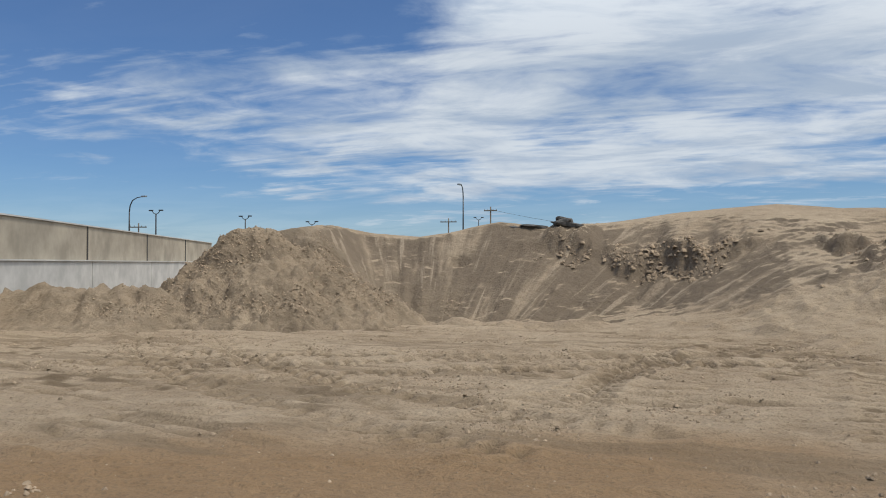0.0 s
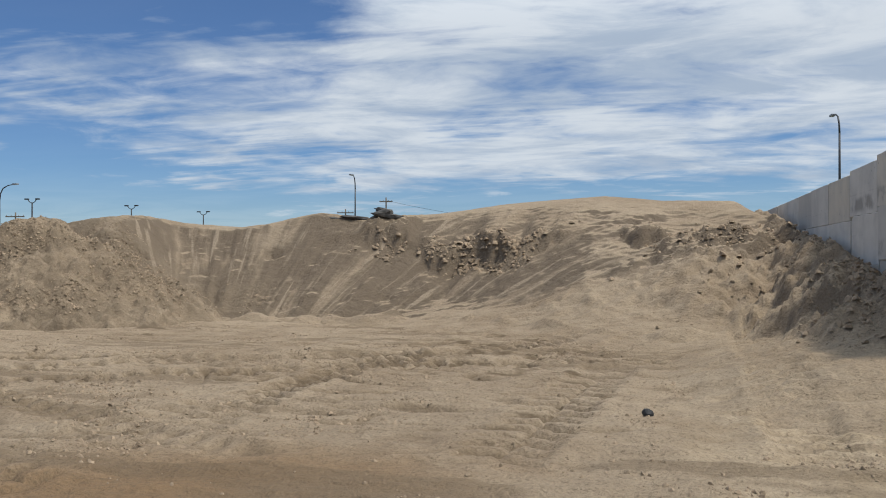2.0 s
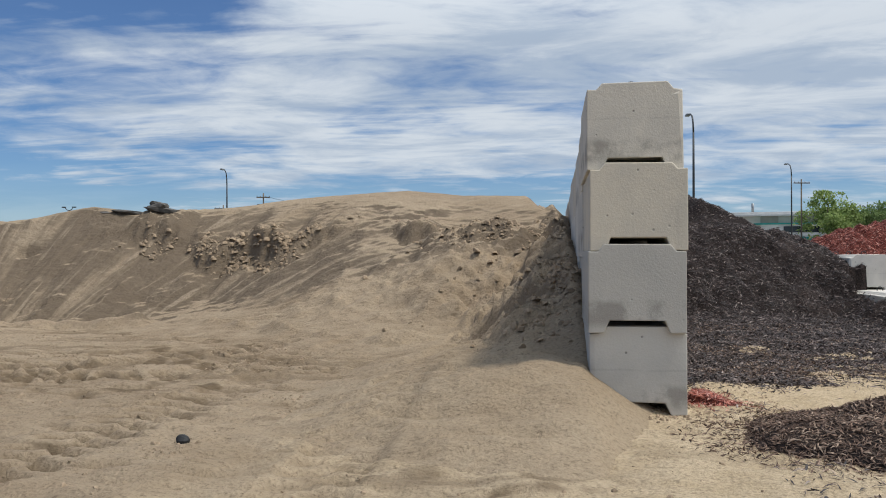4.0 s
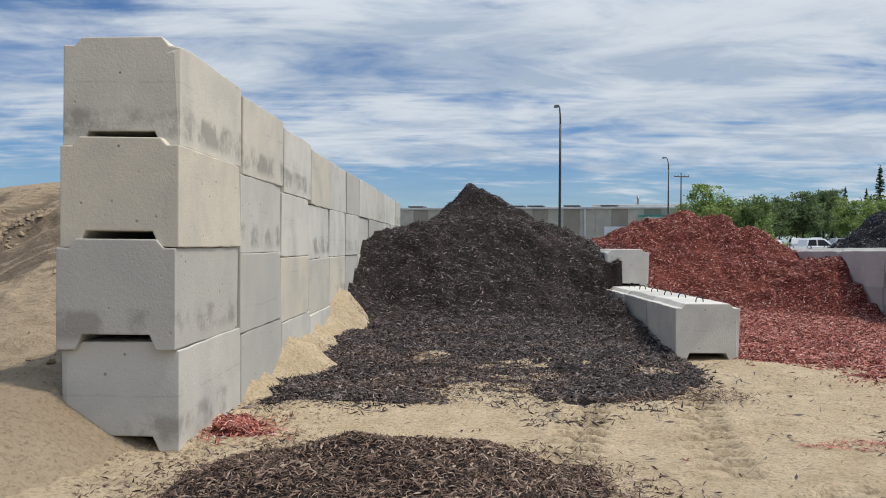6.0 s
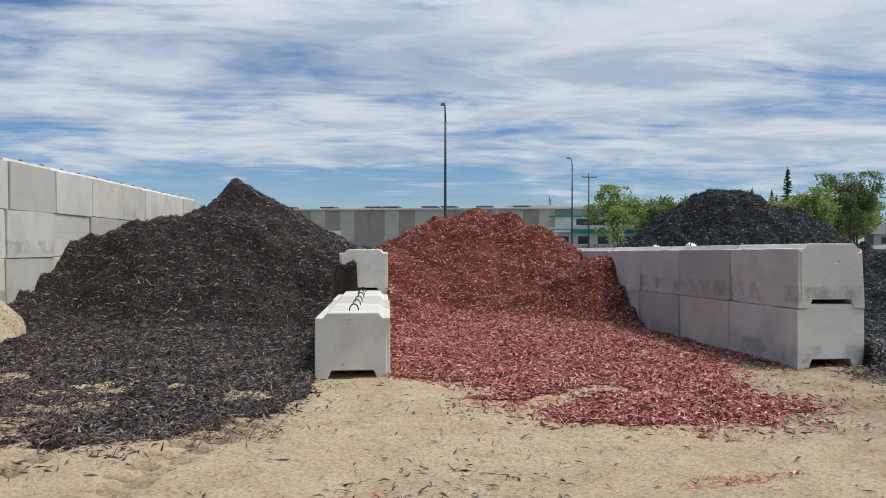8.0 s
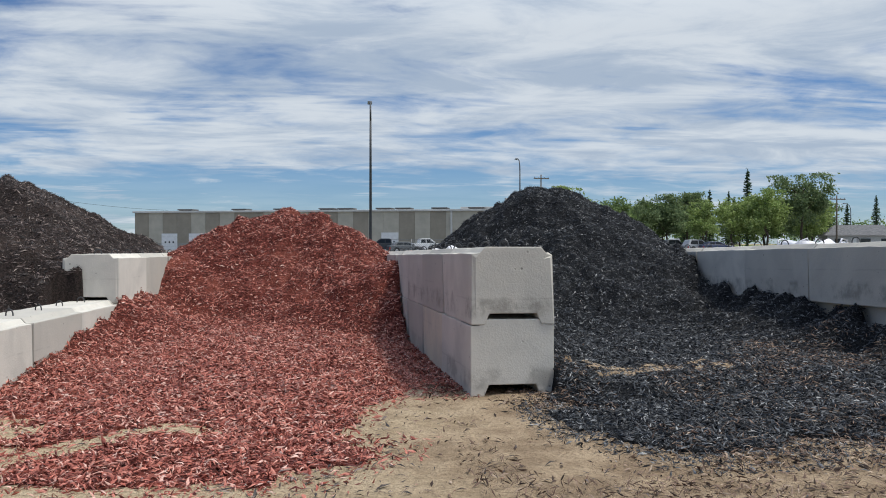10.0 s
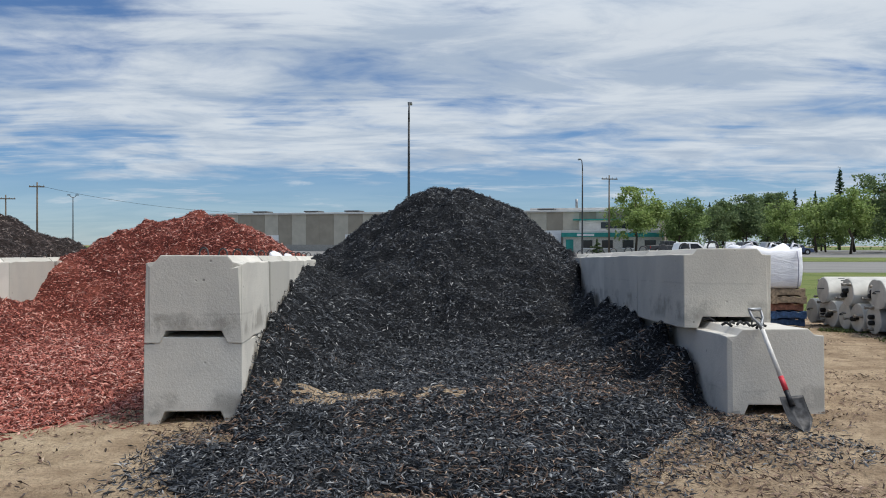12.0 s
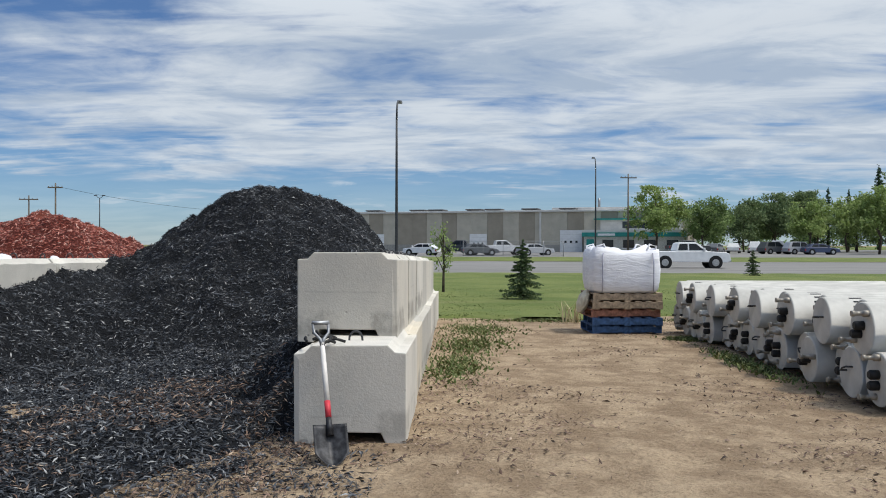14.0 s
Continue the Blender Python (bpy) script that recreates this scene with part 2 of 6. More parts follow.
def concrete_material(name):
    m, nt, bsdf = material(name, 0.88, 0, 0.25)
    p, q = place(nt), local(nt)
    rnd = nt.nodes.new("ShaderNodeObjectInfo").outputs["Random"]
    r2 = calc(nt, "FRACT", calc(nt, "MULTIPLY", rnd, 7.31))
    base = mix(nt, ramp(nt, rnd, 0.0, 1.0), (0.47, 0.445, 0.395), (0.66, 0.625, 0.555))
    base = mix(nt, ramp(nt, r2, 0.60, 0.9, 0.0, 0.85), base, (0.63, 0.56, 0.44))
    cloud = noise_tex(nt, p, 1.6, 5.0, 0.6, 0.4)
    c = mix(nt, ramp(nt, cloud, 0.35, 0.7, 0.0, 0.5), base, (0.40, 0.385, 0.35))
    # a pour line, below which the face is stained and honeycombed
    sep = nt.nodes.new("ShaderNodeSeparateXYZ")
    link(nt, q, sep.inputs[0])
    wob = calc(nt, "MULTIPLY", noise_tex(nt, p, 3.0, 4.0, 0.6), 0.16)
    low = ramp(nt, calc(nt, "SUBTRACT", sep.outputs[2], wob), 0.20, 0.13)
    band = calc(nt, "MULTIPLY", low, ramp(nt, sep.outputs[2], 0.02, 0.10))
    has = ramp(nt, calc(nt, "FRACT", calc(nt, "MULTIPLY", rnd, 13.7)), 0.55, 0.72)
    stain = calc(nt, "MULTIPLY", calc(nt, "MULTIPLY", band, has), ramp(nt, noise_tex(nt, scaled(nt, p, 2.6, 2.6, 2.2), 1.0, 6.0, 0.65), 0.44, 0.60))
    c = mix(nt, calc(nt, "MULTIPLY", stain, 0.7), c, (0.25, 0.23, 0.20))
    drip = noise_tex(nt, scaled(nt, p, 2.6, 2.6, 0.5), 1.0, 5.0, 0.65)
    c = mix(nt, ramp(nt, drip, 0.62, 0.80, 0.0, 0.35), c, (0.36, 0.335, 0.295))
    seam = ramp(nt, calc(nt, "ABSOLUTE", calc(nt, "SUBTRACT", calc(nt, "ADD", sep.outputs[2], calc(nt, "MULTIPLY", wob, 0.25)), calc(nt, "ADD", calc(nt, "MULTIPLY", r2, 0.35), 0.18))), 0.012, 0.003)
    c = mix(nt, calc(nt, "MULTIPLY", calc(nt, "MULTIPLY", seam, ramp(nt, cloud, 0.45, 0.6)), 0.26), c, (0.30, 0.28, 0.25))
    pits = nt.nodes.new("ShaderNodeTexVoronoi")
    pits.inputs["Scale"].default_value = 9.0
    link(nt, p, pits.inputs["Vector"])
    hole = ramp(nt, pits.outputs["Distance"], 0.13, 0.06)
    hole = calc(nt, "MULTIPLY", hole, ramp(nt, noise_tex(nt, p, 4.0, 2.0, 0.5), 0.52, 0.6))
    c = mix(nt, calc(nt, "MULTIPLY", hole, 0.7), c, (0.15, 0.14, 0.125))
    link(nt, c, bsdf.inputs["Base Color"])
    h = calc(nt, "SUBTRACT", calc(nt, "ADD", noise_tex(nt, p, 45.0, 4.0, 0.7), calc(nt, "MULTIPLY", cloud, 1.5)), calc(nt, "MULTIPLY", hole, 2.5))
    bump(nt, bsdf, h, 0.35, 0.012)
    return m


M_GROUND = sand_material("sandy_ground", False)
M_SAND = sand_material("bank_sand", True)
M_CONCRETE = concrete_material("cast_concrete")
M_BROWN = mulch_material("brown_mulch", (0.010, 0.008, 0.007), (0.046, 0.031, 0.027), (0.080, 0.056, 0.046))
M_RED = mulch_material("red_mulch", (0.040, 0.009, 0.007), (0.20, 0.045, 0.030), (0.34, 0.10, 0.065))
M_BLACK = mulch_material("black_mulch", (0.004, 0.0045, 0.0055), (0.015, 0.017, 0.021), (0.026, 0.027, 0.029))
C_BROWN = chip_material("brown_chips", [(0.0, (0.018, 0.013, 0.012)), (0.5, (0.052, 0.037, 0.034)), (0.82, (0.165, 0.115, 0.100)), (1.0, (0.38, 0.31, 0.27))], 0.45, 0.6)
C_RED = chip_material("red_chips", [(0.0, (0.12, 0.024, 0.018)), (0.34, (0.40, 0.098, 0.066)), (0.76, (0.64, 0.23, 0.165)), (1.0, (0.80, 0.52, 0.43))], 0.4, 0.6)
C_BLACK = chip_material("black_chips", [(0.0, (0.008, 0.0095, 0.012)), (0.55, (0.023, 0.027, 0.034)), (0.87, (0.095, 0.107, 0.124)), (1.0, (0.42, 0.42, 0.41))], 0.45, 0.55)
C_MIXED = chip_material("weathered_chips", [(0.0, (0.035, 0.022, 0.016)), (0.4, (0.135, 0.082, 0.057)), (0.8, (0.29, 0.19, 0.135)), (1.0, (0.50, 0.38, 0.28))])
M_CLOD = plain("damp_sand_clods", (0.335, 0.250, 0.165), 0.95, 0, 0.2, 6.0)
M_STEEL = plain("galvanised_steel", (0.30, 0.31, 0.32), 0.5, 0.7)
M_DARKSTEEL = plain("dark_steel", (0.07, 0.072, 0.075), 0.55, 0.6)

# ---- shapes ----
rng = np.random.default_rng(11)


def hash2(ix, iy, seed):
    n = (ix.astype(np.int64) * 374761393 + iy.astype(np.int64) * 668265263 + seed * 974634541) & 0x7FFFFFFF
    n = ((n ^ (n >> 13)) * 1274126177) & 0x7FFFFFFF
    return ((n ^ (n >> 16)) & 0xFFFF) / 65535.0


def wave(x, y, size, seed=0):
    """Smooth noise from -1 to 1 with lumps of that size in metres."""
    x, y = np.asarray(x, float) / size, np.asarray(y, float) / size
    ix, iy = np.floor(x), np.floor(y)
    fx, fy = x - ix, y - iy
    fx, fy = fx * fx * (3 - 2 * fx), fy * fy * (3 - 2 * fy)
    a, b = hash2(ix, iy, seed), hash2(ix + 1, iy, seed)
    c, d = hash2(ix, iy + 1, seed), hash2(ix + 1, iy + 1, seed)
    return 2 * ((a * (1 - fx) + b * fx) * (1 - fy) + (c * (1 - fx) + d * fx) * fy) - 1


def rough(x, y, size, octaves=4, seed=0, gain=0.5):
    out, amp = 0, 1.0
    x, y = np.asarray(x, float), np.asarray(y, float)
    for i in range(octaves):
        a = 0.6 + 1.1 * i
        u, v = x * math.cos(a) - y * math.sin(a), x * math.sin(a) + y * math.cos(a)
        out = out + amp * wave(u + 3.7 * i, v, size / 2.03**i, seed + i * 17)
        amp *= gain
    return out


def step(a, b, v):
    t = np.clip((v - a) / (b - a), 0, 1)
    return t * t * (3 - 2 * t)


def smin(a, b, k):
    h = np.clip(0.5 + 0.5 * (b - a) / k, 0, 1)
    return b * (1 - h) + a * h - k * h * (1 - h)


def smax(a, b, k):
    return -smin(-a, -b, k)


def mesh_object(name, verts, faces, mat, parent=None, label="", smooth=False):
    me = bpy.data.meshes.new(name)
    me.from_pydata(verts, [], faces)
    me.materials.append(mat)
    if smooth:
        me.polygons.foreach_set("use_smooth", [True] * len(me.polygons))
    me.update()
    ob = new(name, me)
    if parent:
        ob.parent = parent
    if label:
        tagged(ob, label)
    return ob


def sheet(name, xs, ys, height, mat, keep=None, smooth=True):
    """A grid over the lines xs and ys at height(x, y); keep(x, y) picks the cells that are built."""
    X, Y = np.meshgrid(xs, ys)
    Z = height(X, Y)
    nx, ny = len(xs), len(ys)
    co = np.stack([X, Y, Z], -1).reshape(-1, 3)
    i = np.arange(nx * ny).reshape(ny, nx)
    quads = np.stack([i[:-1, :-1], i[:-1, 1:], i[1:, 1:], i[1:, :-1]], -1).reshape(-1, 4)
    if keep is not None:
        ok = keep(X, Y, Z).reshape(-1)
        quads = quads[ok[quads].any(1)]
        used = np.unique(quads)
        back = np.zeros(len(co), int)
        back[used] = np.arange(len(used))
        co, quads = co[used], back[quads]
    me = bpy.data.meshes.new(name)
    me.vertices.add(len(co))
    me.vertices.foreach_set("co", co.astype(np.float32).ravel())
    me.loops.add(quads.size)
    me.loops.foreach_set("vertex_index", quads.astype(np.int32).ravel())
    me.polygons.add(len(quads))
    me.polygons.foreach_set("loop_start", np.arange(0, quads.size, 4, dtype=np.int32))
    me.polygons.foreach_set("use_smooth", np.full(len(quads), smooth))
    me.materials.append(mat)
    me.update(calc_edges=True)
    return new(name, me)


def chips(name, x, y, height, mat, long=(0.024, 0.090), lift=0.006, parent=None, tilt=0.7, wide=(0.09, 0.24)):
    """Splinters of bark lying on a surface, one joined mesh."""
    n = len(x)
    e = 0.04
    z = height(x, y)
    nrm = np.stack([-(height(x + e, y) - height(x - e, y)) / (2 * e), -(height(x, y + e) - height(x, y - e)) / (2 * e), np.ones(n)], -1)
    nrm += rng.normal(0, tilt, (n, 3))
    nrm /= np.linalg.norm(nrm, axis=1)[:, None]
    a = rng.uniform(0, 2 * np.pi, n)
    d = np.stack([np.cos(a), np.sin(a), np.zeros(n)], -1)
    d -= nrm * (d * nrm).sum(1)[:, None]
    d /= np.linalg.norm(d, axis=1)[:, None]
    s = np.cross(nrm, d)
    L = (long[0] + (long[1] - long[0]) * rng.random(n) ** 1.8)[:, None] / 2
    W = L * rng.uniform(*wide, n)[:, None]
    T = W * rng.uniform(0.35, 0.8, n)[:, None]
    c = np.stack([x, y, z + lift], -1)
    bend = nrm * L * rng.uniform(-0.15, 0.35, n)[:, None]
    v = np.stack([c - d * L, c - s * W + bend, c + s * W * 0.8 + bend, c + nrm * T + bend, c + d * L], 1).reshape(-1, 3)
    base = np.arange(n)[:, None, None] * 5
    f = (base + np.array([[0, 1, 3], [0, 3, 2], [1, 4, 3], [3, 4, 2]])[None]).reshape(-1, 3)
    me = bpy.data.meshes.new(name)
    me.vertices.add(len(v))
    me.vertices.foreach_set("co", v.astype(np.float32).ravel())
    me.loops.add(f.size)
    me.loops.foreach_set("vertex_index", f.astype(np.int32).ravel())
    me.polygons.add(len(f))
    me.polygons.foreach_set("loop_start", np.arange(0, f.size, 3, dtype=np.int32))
    me.materials.append(mat)
    me.update(calc_edges=True)
    ob = new(name, me)
    if parent:
        ob.parent = parent
    return ob


def clods(name, x, y, height, mat, size, parent=None):
    """Rounded lumps half sunk in a surface, one joined mesh."""
    n = len(x)
    r = size[0] + (size[1] - size[0]) * rng.random(n) ** 3
    c = np.stack([x, y, height(x, y) - 0.06 * r], -1)
    a = rng.uniform(0, 2 * np.pi, n)
    d1 = np.stack([np.cos(a), np.sin(a), rng.normal(0, 0.25, n)], -1)
    d2 = np.stack([-np.sin(a), np.cos(a), rng.normal(0, 0.25, n)], -1)
    d3 = np.stack([rng.normal(0, 0.2, n), rng.normal(0, 0.2, n), np.ones(n)], -1)
    k = rng.uniform(0.6, 1.25, (8, n, 1)) * r[None, :, None] * 0.5
    ring = [d1 * k[0], (d1 + d2) * 0.72 * k[1], d2 * k[2], (d2 - d1) * 0.72 * k[3], -d1 * k[4], -(d1 + d2) * 0.72 * k[5], -d2 * k[6], (d1 - d2) * 0.72 * k[7]]
    top = [(q * 0.6 + d3 * r[:, None] * rng.uniform(0.25, 0.5, (n, 1))) for q in ring[::2]]
    v = np.stack([c + q for q in ring] + [c + q for q in top], 1).reshape(-1, 3)
    tri = [(8, 9, 10), (8, 10, 11)]
    for i in range(4):
        p0, p1, p2, t0, t1 = 2 * i, 2 * i + 1, (2 * i + 2) % 8, 8 + i, 8 + (i + 1) % 4
        tri += [(p0, p1, t0), (p1, t1, t0), (p1, p2, t1)]
    f = (np.arange(n)[:, None, None] * 12 + np.array(tri)[None]).reshape(-1, 3)
    me = bpy.data.meshes.new(name)
    me.vertices.add(len(v))
    me.vertices.foreach_set("co", v.astype(np.float32).ravel())
    me.loops.add(f.size)
    me.loops.foreach_set("vertex_index", f.astype(np.int32).ravel())
    me.polygons.add(len(f))
    me.polygons.foreach_set("loop_start", np.arange(0, f.size, 3, dtype=np.int32))
    me.polygons.foreach_set("use_smooth", np.full(len(f), False))
    me.materials.append(mat)
    me.update(calc_edges=True)
    return new(name, me)


def lines(lo, hi, fine_lo, fine_hi, d, grow=1.22):
    out = list(np.arange(fine_lo, fine_hi + d / 2, d))
    s = d
    while out[-1] < hi:
        s *= grow
        out.append(min(hi, out[-1] + s))
    s = d
    while out[0] > lo:
        s *= grow
        out.insert(0, max(lo, out[0] - s))
    return np.array(out)


def part(name, bm, mat, parent, label=""):
    me = bpy.data.meshes.new(name)
    bm.to_mesh(me)
    bm.free()
    me.materials.append(mat)
    ob = new(name, me)
    if parent:
        ob.parent = parent
    if label:
        tagged(ob, label)
    return ob


# ---- ground ----


def level(x, y):
    """The lie of the land without its small relief."""
    z = -0.016 * np.clip(y - 5, 0, 15) + 0.09 * step(17, 23.5, x) * step(40, 15, y) * (0.4 + 0.6 * step(3.2, 5.2, y))
    z = z - 0.07 * np.exp(-(((x - 11.5) / 4) ** 2) - ((y - 5) / 6) ** 2)
    return z + 0.55 * step(50, 140, y)


TRACKS = (  # start, end, sideways bow, width of a tyre print
    ((3.45, -3.2), (4.1, 2.2), 0.0, 0.56), ((5.55, -2.8), (6.05, 5.8), 0.05, 0.50), ((0.3, -3.2), (2.3, 4.4), 0.1, 0.46), ((1.0, -2.6), (1.5, 4.2), 0.2, 0.42),
    ((-7.5, -1.9), (3.5, 1.6), 1.4, 0.40), ((-6.0, 0.9), (2.6, 3.2), -0.8, 0.38),
    ((11.6, -0.4), (12.5, 3.4), 0.1, 0.34), ((10.3, -0.8), (11.2, 2.6), -0.1, 0.34), ((13.6, -2.0), (24.5, 0.8), 0.5, 0.38),
    ((-4.5, -1.2), (4.4, 3.6), 0.4, 0.42), ((-3.6, -1.9), (5.0, 2.7), 0.4, 0.42), ((-7.5, 2.6), (1.2, -4.2), -0.9, 0.40), ((-6.5, 3.4), (2.0, -3.2), -0.9, 0.40), ((1.6, 2.2), (3.6, 5.4), 0.0, 0.5), ((2.8, 1.6), (4.6, 5.2), 0.0, 0.5), ((7.2, -3.4), (17.5, 0.4), 0.8, 0.4), ((8.6, -4.0), (19, -0.9), 0.8, 0.4), ((-3.5, 2.2), (-6.0, -1.0), 1.1, 0.5), ((-0.5, -0.2), (1.9, 2.3), 0.0, 0.4),
)


def furrows(x, y):
    """Thin scraped lines across the western yard, 1 in the middle of a line."""
    a, b = rough(x * 0.30 + 0.16 * y, y * 1.35, 0.75, 3, 221, 0.55), rough(x * 0.34 - 0.22 * y, y * 1.5, 0.65, 3, 231, 0.55)
    cut = np.maximum(np.exp(-((a / 0.085) ** 2)) * step(-0.5, 0.1, wave(x, y, 1.1, 223)), np.exp(-((b / 0.075) ** 2)) * step(-0.4, 0.2, wave(x, y, 0.9, 233)))
    return cut * step(9.0, 6.0, x) * step(-4.4, -3.2, y - 0.35 * x)


def relief(x, y):
    """Tyre prints, ruts and trodden lumps of the yard."""
    z = 0.030 * rough(x, y, 2.2, 3, 5) + 0.021 * rough(x, y, 0.40, 4, 9, 0.6) * (0.6 + 0.4 * wave(x, y, 2.5, 3))
    west = step(9.5, 6.5, x)
    z = z + west * (0.030 * np.abs(rough(x * 0.6 + 0.6 * y, y * 2.6, 0.9, 4, 21, 0.6)) - 0.015)
    z = z + west * 0.034 * (np.abs(rough(x * 0.32 + 0.2 * y, y * 1.5, 0.36, 3, 27, 0.65)) - 0.3) * step(-0.5, 0.3, wave(x, y, 1.9, 29))
    z = z + west * 0.022 * step(0.1, 0.7, rough(x, y, 1.8, 3, 23)) * np.abs(rough(x, y, 0.25, 2, 25))
    z = z - 0.055 * furrows(x, y)
    for (ax, ay), (bx, by), bow, w in TRACKS:
        dx, dy = bx - ax, by - ay
        L = math.hypot(dx, dy)
        u, v = dx / L, dy / L
        s = (x - ax) * u + (y - ay) * v
        q = -(x - ax) * v + (y - ay) * u - bow * np.sin(np.pi * np.clip(s / L, 0, 1))
        on = step(0, 0.5, s) * step(L, L - 0.5, s)
        inside = step(w * 0.62, w * 0.45, np.abs(q)) * on
        rim = np.exp(-(((np.abs(q) - w * 0.66) / 0.09) ** 2)) * on
        tread = 0.019 * np.tanh(5 * np.sin((s + 0.35 * np.abs(q)) * 2 * np.pi / 0.27 + np.where(q > 0, 0.0, np.pi))) * step(0.01, 0.05, np.abs(q))
        keep = step(-0.5, 0.3, wave(x, y, 1.4, 31))
        z = z * (1 - 0.6 * inside) + inside * (2.4 * tread * (0.4 + 0.6 * keep) - 0.03) + rim * 0.016
    return z


def damp_and_shade(x, y):
    """Damp turned-up soil plus painted groove shade: treads of tyre prints, furrows, long scrapes."""
    damp_shade = np.zeros_like(x)
    for (ax, ay), (bx, by), bow, w in TRACKS:
        dx, dy = bx - ax, by - ay
        L = math.hypot(dx, dy)
        u, v = dx / L, dy / L
        s = (x - ax) * u + (y - ay) * v
        q = -(x - ax) * v + (y - ay) * u - bow * np.sin(np.pi * np.clip(s / L, 0, 1))
        on = step(0, 0.5, s) * step(L, L - 0.5, s) * step(w * 0.60, w * 0.48, np.abs(q))
        bars = step(-0.1, 0.6, -np.sin((s + 0.35 * np.abs(q)) * 2 * np.pi / 0.27 + np.where(q > 0, 0.0, np.pi)))
        damp_shade = np.maximum(damp_shade, on * bars * (0.35 + 0.65 * step(-0.5, 0.3, wave(x, y, 1.4, 31))))
    scrape = step(0.35, 0.75, rough(x * 0.35 + 0.2 * y, y * 2.4, 1.0, 4, 35, 0.6)) * step(9.5, 6.0, x)
    spots = step(0.45, 0.9, rough(x, y, 0.5, 3, 37, 0.7)) * step(0.0, 0.6, rough(x, y, 2.2, 2, 39)) * step(9.0, 6.0, x)
    return np.clip(np.maximum(damp_shade, np.maximum(np.maximum(0.5 * scrape, 0.8 * furrows(x, y)), spots)), 0, 1)


SCARP = ((-3.2, -1.9, -0.9, 0.2, 0.65, 1.1, 1.6, 2.6, 3.6, 4.3, 5.0, 5.6), (11.2, 11.2, 10.9, 10.45, 10.75, 10.65, 10.15, 10.5, 10.4, 9.55, 9.25, 9.8))


def scarp(x):
    """Where the broken edge of the crust runs along the bowl."""
    return np.interp(x, SCARP[0], SCARP[1]) + 0.16 * rough(x, x * 0, 0.55, 3, 63, 0.7)


def bank(x, y):
    """The dug sand bank: a bowl with a broken rim under a smooth dune, the heap before it, the apron and the ridge along the tall wall."""
    wob = rough(x, y, 2.6, 2, 41)
    # streaked face of the bowl, at the slope of slipping sand
    toe = np.interp(x, (-9.0, -5.0, -2.9, -0.7, 0.3, 1.2, 2.5, 3.4, 4.5, 6.0), (8.2, 8.25, 8.2, 8.55, 8.65, 8.0, 6.95, 5.9, 5.3, 5.3)) + 0.10 * wave(x, x * 0, 1.3, 77)
    ang, far = np.arctan2(y - 5.2, x + 3.4), np.hypot(y - 5.2, x + 3.4)
    rib = 0.042 * rough(6.5 * ang, 0.10 * far, 0.45, 4, 47, 0.65)
    north = np.interp(x, (-1.0, 0.3, 1.5, 2.5, 3.5, 5.0), (0.66, 0.58, 0.50, 0.46, 0.42, 0.36)) * (y - toe) + 0.10 * wob
    west = smin(0.88 * (-4.9 - x) + 0.08 * wob, 0.9 * (y - 6.6), 0.3)
    face = smax(north, west, 0.35) + rib 
    # broken scarps where the crust has fallen away
    line = scarp(x)
    drop = np.interp(x, (-3.4, -2.4, -1.3, -0.5, 0.3, 1.0, 1.9, 2.7, 3.4, 4.0, 4.7, 5.3), (0.0, 0.18, 0.34, 0.20, 0.38, 0.50, 0.34, 0.26, 0.05, 0.12, 0.27, 0.10))
    drop = drop * np.clip(0.85 + 0.7 * rough(x, x * 0, 0.5, 2, 65), 0.15, 1.4)
    # the dune above the rim rises to its crest further back
    rim = np.interp(x, (-14, -10.6, -9.2, -7.8, -5.8, -3.6, -1.6, 0.6, 3.0, 5.0, 8.0), (0.15, 0.55, 1.95, 2.24, 2.06, 2.30, 2.16, 2.16, 2.10, 1.98, 2.0))
    over = np.clip(y - np.interp(x, (-8, -4, 0, 4, 8), (9.8, 11.2, 11.4, 10.8, 10.0)), 0, 40)
    gain = np.interp(x, (-12, -6, -2.5, 0.5, 3.5, 8.5, 12), (0.10, 0.20, 0.38, 0.92, 1.32, 1.02, 0.8))
    top = rim + gain * (1 - np.exp(-over / 2.6)) + 0.05 * rough(x, y, 4.0, 2, 57) * step(0.5, 3, over)
    top = top + 0.20 * np.exp(-(((x + 8.4) / 0.9) ** 2) - ((y - 10.6) / 1.6) ** 2)
    top = top + 0.16 * np.exp(-(((x + 3.6) / 0.9) ** 2) - ((y - 11.9) / 1.0) ** 2)
    top = smin(top, 2.40 + 1.2 * (7.0 - x) * step(8.5, 6.0, x) + 4 * step(7.0, 4.0, x), 0.2)
    torn = np.exp(-((over - 0.2) / 1.1) ** 2) * step(-2.2, -0.4, x)
    h = smin(face, top + torn * 0.07 * rough(x, y, 0.6, 4, 59, 0.65), 0.16)
    crust = step(-0.15, 0.10, y - line) * np.exp(-np.clip(y - line, 0, 9) / 1.1) - 0.20 * np.exp(-(((y - line + 0.25) / 0.28) ** 2))
    h = h + 0.85 * drop * crust + 0.10 * np.abs(rough(x, y, 0.33, 4, 67, 0.7)) * np.exp(-(((y - line - 0.25) / 0.55) ** 2)) * step(0.05, 0.25, drop)
    for cx, cy, r, d in ((-6.73, 8.85, 0.20, 0.22), (-4.12, 10.5, 0.16, 0.15)):
        q = ((x - cx) / (r * 1.5)) ** 2 + ((y - cy) / r) ** 2
        h = h - d * np.exp(-q * q)
